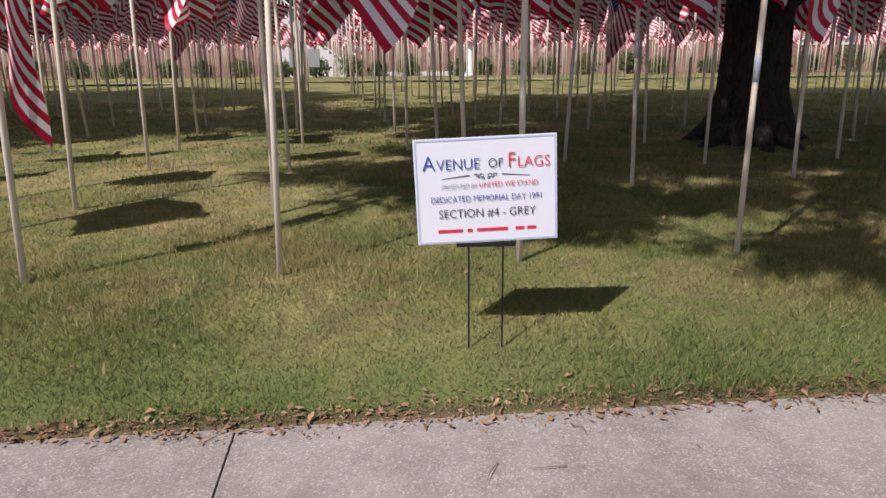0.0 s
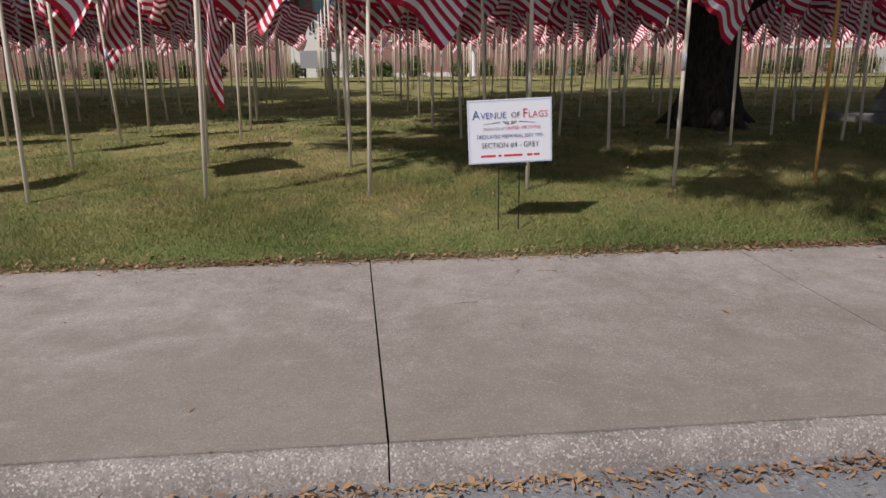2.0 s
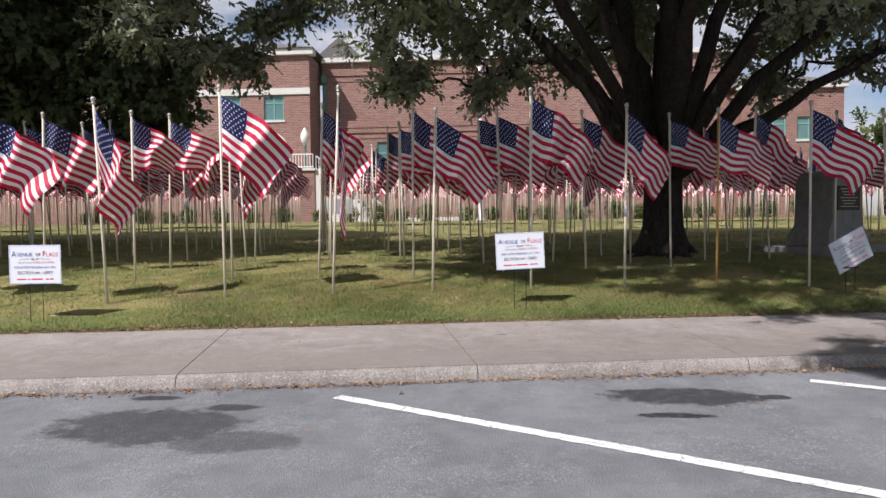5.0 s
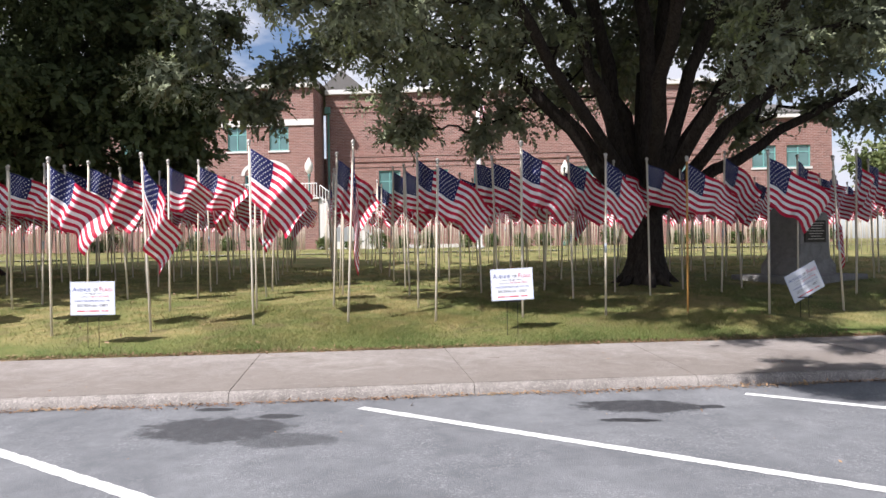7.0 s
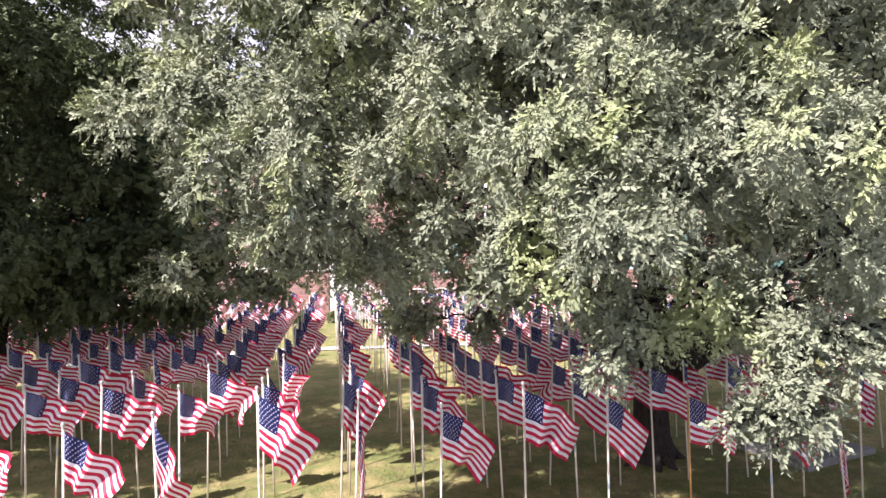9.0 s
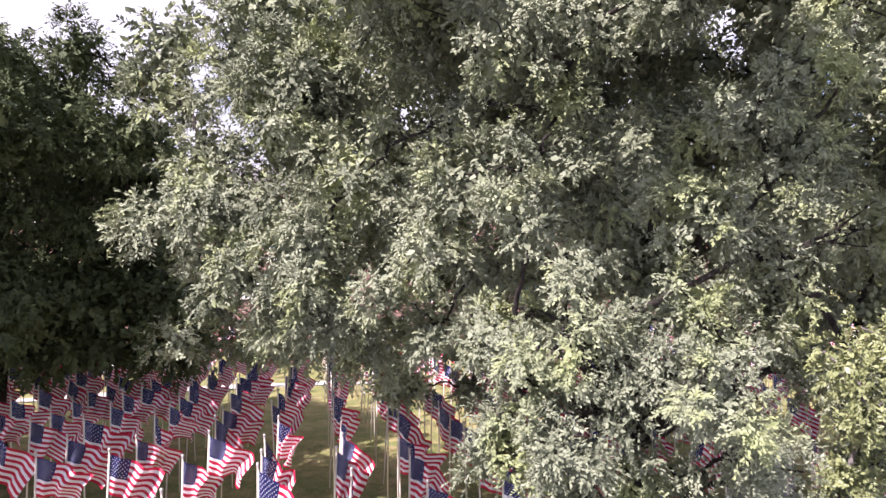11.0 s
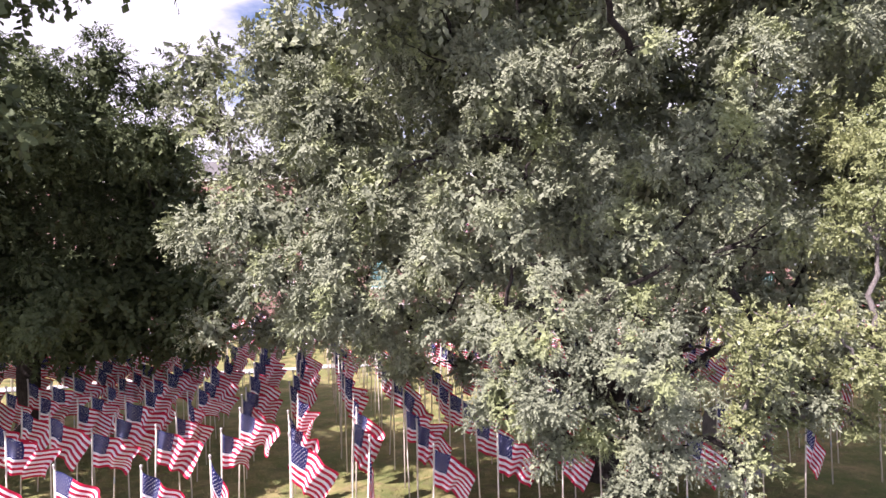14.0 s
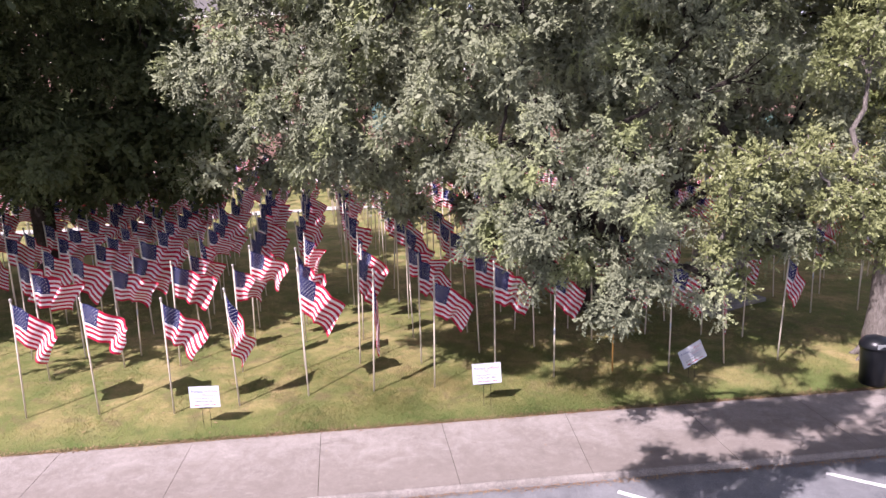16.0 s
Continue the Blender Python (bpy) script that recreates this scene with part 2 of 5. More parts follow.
def mat_leaf(name, *greens, translucent=0.2, rough=0.5, gloss=0.4, young=None):
    m = Nodes(name)
    r = m.island()
    patch = m.noise(m.position(), 0.55, 3)
    k = m.math("ADD", m.math("MULTIPLY", r, 0.14), m.math("MULTIPLY", patch, 0.92))
    step = 1.0 / (len(greens) - 1)
    c = m.ramp(k, *[(0.12 + 0.78 * i * step, g) for i, g in enumerate(greens)])
    if young:
        shoots = m.ramp(m.noise(m.scaled(m.position(), (1.0, 1.0, 0.8)), 1.5, 3), (0.51, 0.0), (0.67, 0.65))
        c = m.mix(shoots, c, young)
    return m.surface(c, rough, 0, None, gloss, translucent)


def mat_flag():
    m = Nodes("flag nylon")
    uv = m.add("ShaderNodeUVMap").outputs[0]
    sep = m.add("ShaderNodeSeparateXYZ")
    m.put(sep.inputs[0], uv)
    u, v = sep.outputs[0], sep.outputs[1]
    stripe = m.math("MODULO", m.math("FLOOR", m.math("MULTIPLY", v, 12.9999)), 2.0)
    c = m.mix(stripe, (0.47, 0.010, 0.045), (0.80, 0.79, 0.80))
    a = m.math("MULTIPLY", u, 12.0 / 0.4)
    b = m.math("MULTIPLY", m.math("SUBTRACT", 1.0, v), 10.0 * 13.0 / 7.0)
    ra, rb = m.math("ROUND", a), m.math("ROUND", b)
    da = m.math("MULTIPLY", m.math("SUBTRACT", a, ra), 0.0507)
    db = m.math("MULTIPLY", m.math("SUBTRACT", rb, b), 0.0490)
    even = m.math("LESS_THAN", m.math("ABSOLUTE", m.math("MODULO", m.math("ADD", ra, rb), 2.0)), 0.5)
    ang = m.math("ARCTAN2", da, db)
    reach = m.math("MULTIPLY_ADD", m.math("COSINE", m.math("MULTIPLY", ang, 5.0)), 0.0052, 0.0118)
    dist = m.math("SQRT", m.math("ADD", m.math("MULTIPLY", da, da), m.math("MULTIPLY", db, db)))
    star = m.math("MULTIPLY", m.math("LESS_THAN", dist, reach), even)
    inner = m.math("MULTIPLY", m.math("MULTIPLY", m.math("GREATER_THAN", ra, 0.5), m.math("LESS_THAN", ra, 11.5)),
                   m.math("MULTIPLY", m.math("GREATER_THAN", rb, 0.5), m.math("LESS_THAN", rb, 9.5)))
    star = m.math("MULTIPLY", star, inner)
    blue = m.mix(star, (0.009, 0.013, 0.090), (0.80, 0.80, 0.80))
    canton = m.math("MULTIPLY", m.math("LESS_THAN", u, 0.4), m.math("GREATER_THAN", v, 6.0 / 13.0))
    c = m.mix(canton, c, blue)
    head = m.math("LESS_THAN", u, 0.012)
    c = m.mix(head, c, (0.78, 0.77, 0.74))
    weave = m.noise(m.scaled(uv, (60, 40, 1)), 3.0, 3)
    return m.surface(c, 0.55, 0, m.bump(weave, 0.12, 0.004), 0.35, 0.2)


def mat_glass(name, tint, rough=0.06):
    m = Nodes(name)
    p = m.position()
    f = m.noise(p, 0.8, 2)
    c = m.mix(f, tint, tuple(v * 0.55 for v in tint))
    return m.surface(c, rough, 0.0, m.bump(f, 0.05, 0.02), 0.8, 0.0, 0.3)


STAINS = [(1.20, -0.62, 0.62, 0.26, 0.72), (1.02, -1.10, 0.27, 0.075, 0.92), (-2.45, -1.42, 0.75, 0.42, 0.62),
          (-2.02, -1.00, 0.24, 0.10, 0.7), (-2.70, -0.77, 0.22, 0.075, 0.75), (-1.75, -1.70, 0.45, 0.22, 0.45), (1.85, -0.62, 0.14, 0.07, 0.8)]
M_LAWN, M_BLADE = mat_lawn(), mat_blades()
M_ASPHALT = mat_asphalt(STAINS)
M_WALK = mat_concrete("sidewalk concrete", (0.345, 0.312, 0.288), (0.215, 0.190, 0.172), 0.62, soiled=(0.190, 0.162, 0.140))
M_KERB = mat_concrete("exposed kerb concrete", (0.315, 0.285, 0.26), (0.165, 0.148, 0.135), 0.85, 1.1)
M_PATHWAY = mat_concrete("pale path concrete", (0.52, 0.50, 0.47), (0.40, 0.38, 0.35))
M_LINE = mat_paint_line()
M_BRICK = mat_brick()
M_BARK = mat_bark("oak bark", (0.062, 0.051, 0.044), (0.015, 0.0125, 0.011))
M_BARK_PALE = mat_bark("pale bark", (0.25, 0.222, 0.20), (0.10, 0.088, 0.077))
M_OAK = mat_leaf("oak leaf", (0.098, 0.113, 0.070), (0.181, 0.202, 0.128), (0.274, 0.299, 0.192), (0.365, 0.391, 0.252), translucent=0.10, rough=0.6, gloss=0.22, young=(0.320, 0.365, 0.135))
M_OAK_YELLOW = mat_leaf("turning leaf", (0.11, 0.132, 0.056), (0.19, 0.218, 0.090), (0.295, 0.318, 0.136), (0.40, 0.405, 0.185), translucent=0.16, rough=0.45)
M_DARKLEAF = mat_leaf("dark glossy leaf", (0.048, 0.062, 0.031), (0.100, 0.126, 0.056), (0.205, 0.245, 0.106), translucent=0.06, rough=0.65, gloss=0.2)
M_FARLEAF = mat_leaf("far leaf", (0.06, 0.085, 0.03), (0.11, 0.14, 0.045), (0.17, 0.18, 0.065))
M_SHRUB = mat_leaf("shrub leaf", (0.035, 0.065, 0.018), (0.07, 0.11, 0.03), (0.13, 0.16, 0.05))
M_LITTER = mat_leaf("dead leaf", (0.085, 0.040, 0.026), (0.20, 0.100, 0.058), (0.37, 0.25, 0.145), (0.54, 0.44, 0.17), translucent=0.1, rough=0.7)
M_FLAG = mat_flag()
M_POLE = mat_plain("pale wooden pole", (0.76, 0.68, 0.56), 0.6, 0.0, 30, 0.25)
M_SLEEVE = mat_plain("pale blue-grey tape", (0.50, 0.55, 0.60), 0.5, 0.0, 30, 0.2)
M_POLE_WOOD = mat_plain("yellow wooden pole", (0.55, 0.30, 0.085), 0.6, 0, 18, 0.3)
M_WHITE = mat_plain("white painted metal", (0.78, 0.78, 0.76), 0.4, 0, 10, 0.1)
M_CAP = mat_plain("pole cap", (0.50, 0.47, 0.43), 0.4, 0.3)
M_BLACK = mat_plain("black wire", (0.012, 0.012, 0.013), 0.45, 0.3)
M_SIGN = mat_plain("white corrugated plastic", (0.68, 0.70, 0.75), 0.4, 0, 6, 0.05, 0.03)
M_SIGN_EDGE = mat_plain("pale blue print", (0.50, 0.56, 0.74), 0.45, 0, 60, 0.15, 0.02)
M_INK_BLUE = mat_plain("blue print", (0.020, 0.055, 0.27), 0.45, 0, 30, 0.05, 0.0)
M_INK_RED = mat_plain("red print", (0.58, 0.022, 0.055), 0.45, 0, 30, 0.05, 0.0)
M_INK_BLACK = mat_plain("black print", (0.022, 0.022, 0.028), 0.45, 0, 30, 0.05, 0.0)
M_INK_GREY = mat_plain("grey print", (0.34, 0.32, 0.36), 0.5, 0, 30, 0.05, 0.0)
M_STONE = mat_concrete("grey granite", (0.27, 0.26, 0.25), (0.15, 0.143, 0.14), 0.5)
M_BRONZE = mat_plain("dark bronze", (0.030, 0.027, 0.024), 0.35, 0.7)
M_TRIM = mat_plain("pale limestone trim", (0.66, 0.64, 0.60), 0.8, 0, 3, 0.2)
M_TEAL = mat_plain("teal window frame", (0.16, 0.36, 0.33), 0.45, 0, 6, 0.1)
M_PANE = mat_glass("greenish glass", (0.13, 0.24, 0.23))
M_DARKPANE = mat_glass("dark glass", (0.03, 0.04, 0.04))
M_ROOF = mat_plain("grey roof shingles", (0.16, 0.15, 0.14), 0.9, 0, 4, 0.4, 0.4)
M_COPPER = mat_plain("verdigris downpipe", (0.13, 0.27, 0.23), 0.7, 0.1, 8, 0.3)
M_GLOBE = mat_plain("opal glass globe", (0.82, 0.80, 0.72), 0.25, 0, 4, 0.05)
M_BIN = mat_plain("black bin", (0.012, 0.014, 0.018), 0.35, 0.2)
M_TWIG = mat_plain("dry twig", (0.22, 0.16, 0.11), 0.9, 0, 40, 0.4)
M_CARD = mat_plain("grey metal sheet", (0.30, 0.32, 0.33), 0.5, 0.2)


# ---- geometry helpers ----
def mesh_from(name, verts, faces, material, smooth=False, uvs=None):
    me = bpy.data.meshes.new(name)
    me.from_pydata([tuple(v) for v in verts], [], faces)
    if uvs is not None:
        layer = me.uv_layers.new(name="UVMap")
        layer.data.foreach_set("uv", np.asarray(uvs, dtype=np.float32).ravel())
    me.materials.append(material)
    if smooth:
        me.polygons.foreach_set("use_smooth", [True] * len(me.polygons))
    me.update()
    return me


def mesh_quads(name, verts, material, corners=4):
    """A mesh of loose quads (or triangles) from an array of n x corners x 3."""
    n = len(verts)
    me = bpy.data.meshes.new(name)
    me.vertices.add(n * corners)
    me.vertices.foreach_set("co", np.ascontiguousarray(verts, dtype=np.float32).ravel())
    me.loops.add(n * corners)
    me.loops.foreach_set("vertex_index", np.arange(n * corners, dtype=np.int32))
    me.polygons.add(n)
    me.polygons.foreach_set("loop_start", np.arange(0, n * corners, corners, dtype=np.int32))
    me.materials.append(material)
    me.update(calc_edges=True)
    return me


def part(name, bm, material, parent, label=""):
    me = bpy.data.meshes.new(name)
    bm.to_mesh(me)
    bm.free()
    me.materials.append(material)
    ob = new(name, me)
    ob.parent = parent
    return tagged(ob, label)


def child(name, mesh, parent, label=""):
    ob = new(name, mesh)
    ob.parent = parent
    return tagged(ob, label)


def box(bm, x0, x1, y0, y1, z0, z1, bevel=0.0):
    r = bmesh.ops.create_cube(bm, size=1.0)
    vs = r["verts"]
    bmesh.ops.scale(bm, vec=(x1 - x0, y1 - y0, z1 - z0), verts=vs)
    bmesh.ops.translate(bm, vec=((x0 + x1) / 2, (y0 + y1) / 2, (z0 + z1) / 2), verts=vs)
    if bevel:
        es = list({e for v in vs for e in v.link_edges})
        bmesh.ops.bevel(bm, geom=es, offset=bevel, segments=2, affect="EDGES", profile=0.6)
    return bm


def a_box(*a, bevel=0.0):
    return box(bmesh.new(), *a, bevel=bevel)


def tube(path, radii, sides=8, cap=True):
    """Vertices and faces of a tapered tube along a path."""
    path = [Vector(p) for p in path]
    verts, faces = [], []
    side = Vector((1, 0, 0))
    for i, p in enumerate(path):
        d = (path[min(i + 1, len(path) - 1)] - path[max(i - 1, 0)]).normalized()
        side = (side - d * side.dot(d))
        side = side.normalized() if side.length > 1e-4 else d.orthogonal().normalized()
        up = d.cross(side)
        for k in range(sides):
            a = 2 * math.pi * k / sides
            verts.append(p + (side * math.cos(a) + up * math.sin(a)) * radii[i])
    for i in range(len(path) - 1):
        for k in range(sides):
            a, b = i * sides + k, i * sides + (k + 1) % sides
            faces.append((a, b, b + sides, a + sides))
    if cap:
        faces.append(tuple(range(sides - 1, -1, -1)))
        n = (len(path) - 1) * sides
        faces.append(tuple(range(n, n + sides)))
    return verts, faces


def joined(pieces):
    verts, faces = [], []
    for v, f in pieces:
        base = len(verts)
        verts += v
        faces += [tuple(i + base for i in q) for q in f]
    return verts, faces


def lathe(profile, sides=20):
    """Vertices and faces of a shape turned round z from (radius, height) pairs."""
    verts, faces = [], []
    for r, z in profile:
        for k in range(sides):
            a = 2 * math.pi * k / sides
            verts.append((r * math.cos(a), r * math.sin(a), z))
    for i in range(len(profile) - 1):
        for k in range(sides):
            a, b = i * sides + k, i * sides + (k + 1) % sides
            faces.append((a, b, b + sides, a + sides))
    faces.append(tuple(range(sides - 1, -1, -1)))
    n = (len(profile) - 1) * sides
    faces.append(tuple(range(n, n + sides)))
    return verts, faces


# ---- the lie of the land ----
STREET = math.atan(0.157)          # the street runs a little askew
CU, SU = math.cos(STREET), math.sin(STREET)


def place(u, v, z=0.0):
    """A point u metres along the lawn's edge and v metres behind it."""
    return Vector((u * CU - v * SU, 2.38 + u * SU + v * CU, z))


def across(x, y):
    """The distance behind the lawn's edge."""
    return -x * SU + (y - 2.38) * CU


SLOPE_V = [-99.0, 0.0, 0.65, 1.2, 1.9, 2.8, 8.0, 30.0, 46.0, 400.0]
SLOPE_Z = [0.0, 0.0, 0.12, 0.20, 0.26, 0.37, 0.58, 1.28, 1.36, 3.0]


def lawn_z(x, y):
    v = across(np.asarray(x, dtype=float), np.asarray(y, dtype=float))
    z = np.interp(v, SLOPE_V, SLOPE_Z)
    return z + 0.018 * np.sin(1.7 * np.asarray(x) + 0.4) * np.clip(v, 0, 1) + 0.014 * np.sin(2.3 * np.asarray(y)) * np.clip(v, 0, 1)


def graded(lo, hi, fine, far):
    xs = list(np.arange(lo, hi + 1e-6, fine))
    s = fine
    a, b = [], []
    x = hi
    while x < far:
        s *= 1.35
        x += s
        b.append(x)
    x, s = lo, fine
    while x > -far:
        s *= 1.35
        x -= s
        a.append(x)
    return np.array(a[::-1] + xs + b)


def grid_mesh(name, us, vs, height, material):
    verts, faces = [], []
    for v in vs:
        for u in us:
            p = place(u, v)
            verts.append((p.x, p.y, float(height(p.x, p.y, v))))
    n = len(us)
    for j in range(len(vs) - 1):
        for i in range(n - 1):
            a = j * n + i
            faces.append((a, a + 1, a + n + 1, a + n))
    return mesh_from(name, verts, faces, material, True)


us = graded(-16, 14, 0.25, 600)
vs_lawn = np.concatenate([[-600, -60, -2.9, -2.2, -0.012, -0.010], np.arange(0, 6, 0.15), np.arange(6, 50, 0.8), [60, 90, 150, 300, 600]])


def ground_height(x, y, v):
    if v < -0.011:
        return -0.42 if v < -2.5 else -0.022
    return lawn_z(x, y) + (0.012 if v < 0.005 else 0.0)


ground = tagged(new("ground", grid_mesh("ground", us, vs_lawn, ground_height, M_LAWN)), "gently rising mown lawn of green and straw-coloured turf", "lawn", kind="structure")

ROAD_Z = -0.105
vs_road = np.array([-2.43, -2.6, -3, -4, -6, -9, -14, -25, -60, -200, -600])[::-1]
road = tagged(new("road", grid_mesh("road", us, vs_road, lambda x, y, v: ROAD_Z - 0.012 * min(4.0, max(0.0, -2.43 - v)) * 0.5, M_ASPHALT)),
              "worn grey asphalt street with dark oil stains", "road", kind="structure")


# ---- sidewalk slabs and kerb ----
pavement = tagged(new("pavement"), "pale concrete sidewalk of square slabs along the lawn", "sidewalk", kind="structure")
kerb = tagged(new("kerb"), "rounded kerb of exposed-aggregate concrete", "kerb", kind="structure")
WALK_V, KERB_V = -2.35, -2.43
SET_JOINTS = {-1: (-3.22, -3.10), 0: (-0.776, -0.690), 1: (1.82, 1.64)}


def joint(i):
    """Where the i-th joint crosses the sidewalk: at the lawn and at the kerb."""
    if i in SET_JOINTS:
        return SET_JOINTS[i]
    u = 1.82 + 2.5 * (i - 1) if i > 1 else -3.22 + 2.5 * (i + 1)
    return (u, u)


def slab_mesh(i):
    (a0, a1), (b0, b1) = joint(i), joint(i + 1)
    g = 0.0045
    bm = bmesh.new()
    bmesh.ops.create_grid(bm, x_segments=10, y_segments=6, size=0.5)
    for vtx in bm.verts:
        f, k = vtx.co.x + 0.5, 0.5 - vtx.co.y
        lo, hi = a0 + (a1 - a0) * k + g, b0 + (b1 - b0) * k - g
        vtx.co = Vector((lo + (hi - lo) * f, WALK_V * k, 0))
    for vtx in bm.verts:
        if vtx.is_boundary and vtx.co.y > -0.001:
            vtx.co.y += 0.02 * math.sin(vtx.co.x * 7.3) + 0.012
    edges = [e for e in bm.edges if e.is_boundary]
    r = bmesh.ops.extrude_edge_only(bm, edges=edges)
    vs = [q for q in r["geom"] if isinstance(q, bmesh.types.BMVert)]
    bmesh.ops.translate(bm, vec=(0, 0, -0.12), verts=vs)
    bmesh.ops.recalc_face_normals(bm, faces=bm.faces)
    me = bpy.data.meshes.new("slab")
    bm.to_mesh(me)
    bm.free()
    me.materials.append(M_WALK)
    return me


def kerb_mesh(i):
    prof = [(0.003, -0.14), (0.003, -0.005), (-0.014, -0.0045), (-0.040, -0.012), (-0.062, -0.032), (-0.078, -0.066), (-0.09, -0.14)]
    lo, hi = joint(i)[1] + 0.003, joint(i + 1)[1] - 0.003
    verts, faces = [], []
    n = 40
    r = random.Random(i)
    for q in range(n + 1):
        x = lo + (hi - lo) * q / n
        for j, (y, z) in enumerate(prof):
            k = 0.004 if j > 1 and 0 < q < n else 0.0
            verts.append((x, WALK_V + y + r.uniform(-k, k), z + r.uniform(-k, k)))
    m = len(prof)
    for q in range(n):
        for j in range(m - 1):
            a = q * m + j
            faces.append((a, a + m, a + m + 1, a + 1))
    return mesh_from("kerb stone", verts, faces, M_KERB, True)


rs = random.Random(11)
LAY = Matrix.Translation((0, 2.38, 0)) @ Matrix.Rotation(STREET, 4, "Z")
for i in range(-16, 18):
    s = child("slab", slab_mesh(i), pavement)
    s.matrix_local = Matrix.Translation((0, 0, rs.uniform(-0.003, 0.003))) @ LAY
    k = child("kerb_stone", kerb_mesh(i), kerb)
    k.matrix_local = Matrix.Translation((0, 0, rs.uniform(-0.001, 0.001))) @ LAY


# ---- parking lines ----
def parking_line(x, y):
    n, w, long = 110, 0.105, 5.2
    d = Vector((3.58, -1.99)).normalized()
    s = Vector((-d.y, d.x))
    r = random.Random(int(x * 100))
    verts, faces = [], []
    for i in range(n + 1):
        c = Vector((x, y)) + d * long * i / n
        for q in (-1, 1):
            e = c + s * (w / 2 * q + r.uniform(-0.006, 0.006))
            v = across(e.x, e.y)
            verts.append((e.x, e.y, ROAD_Z - 0.006 * min(4.0, max(0.0, -2.43 - v)) + 0.004))
    for i in range(n):
        faces.append((2 * i, 2 * i + 2, 2 * i + 3, 2 * i + 1))
    ob = new("parking_line", mesh_from("parking_line", verts, faces, M_LINE))
    return tagged(ob, "cracked white painted parking line on the asphalt", "road marking", "parking lines", "structure")


parking_line(-4.95, -1.44)
for i in (-3, -2, 0, 1, 2, 3, 4, 5):
    parking_line(-1.35 + 3.68 * i, -0.70 + 0.578 * i)


# ---- the walk across the lawn ----
def lawn_path():
    verts, faces = [], []
    pts = [(-60, 14.0), (-40, 17.0), (-28, 19.5), (-20, 22.2), (-14, 24.8), (-9, 26.8), (-4, 27.5), (3, 28.4), (12, 30.0), (26, 32.5), (60, 38)]
    for i, (x, y) in enumerate(pts):
        for q in (-0.8, 0.8):
            verts.append((x, y + q, float(lawn_z(x, y)) + 0.03))
    for i in range(len(pts) - 1):
        faces.append((2 * i, 2 * i + 2, 2 * i + 3, 2 * i + 1))
    tagged(new("path", mesh_from("path", verts, faces, M_PATHWAY)), "narrow pale concrete walk crossing the lawn", "path", kind="structure")


lawn_path()


# ---- trees ----
def unit(a):
    return a / np.maximum(np.linalg.norm(a, axis=1, keepdims=True), 1e-6)


def sprays(rng, centre, radius, count, leaf, per, droop, squash=0.8):
    """Leaves on short twigs that grow outwards from the skin of a clump; an array of n x 4 x 3."""
    d = unit(rng.normal(size=(count, 3)) + np.array([0, 0, 0.25]))
    depth = radius * (0.45 + 0.6 * rng.random((count, 1)) ** 0.6)
    start = np.asarray(centre) + d * depth * np.array([1, 1, squash])
    grow = unit(d * 0.8 + rng.normal(size=(count, 3)) * 0.55 + np.array([0, 0, -droop]))
    length = (leaf * per * 0.30) * rng.uniform(0.6, 1.3, (count, 1))
    t = np.linspace(0.1, 1.0, per)[None, :, None]
    sag = np.array([0, 0, -1.0]) * (t ** 2) * length[:, None] * droop * 0.6
    p = start[:, None] + grow[:, None] * length[:, None] * t + sag
    side = unit(np.cross(grow, rng.normal(size=(count, 3))))[:, None]
    sign = np.where(np.arange(per) % 2 == 0, 1.0, -1.0)[None, :, None]
    direction = unit((grow[:, None] * 0.55 + side * sign * 0.9 + rng.normal(size=(count, per, 3)) * 0.35 + np.array([0, 0, -0.15])).reshape(-1, 3))
    p = p.reshape(-1, 3)
    nrm = unit(np.cross(direction, rng.normal(size=p.shape) * 0.6 + np.array([0.3, 0.2, 0.2])))
    nrm = unit(nrm * np.sign(nrm[:, 2:3] + 1e-6) + np.array([0, 0, 0.5]))
    wide = unit(np.cross(direction, nrm))
    size = leaf * rng.uniform(0.65, 1.25, (len(p), 1))
    w = size * 0.25
    tip = p + direction * size
    mid = p + direction * size * 0.45
    up = nrm * size * 0.06
    return np.stack([p, mid + wide * w + up, tip - np.array([0, 0, 1]) * size * 0.08, mid - wide * w + up], axis=1)


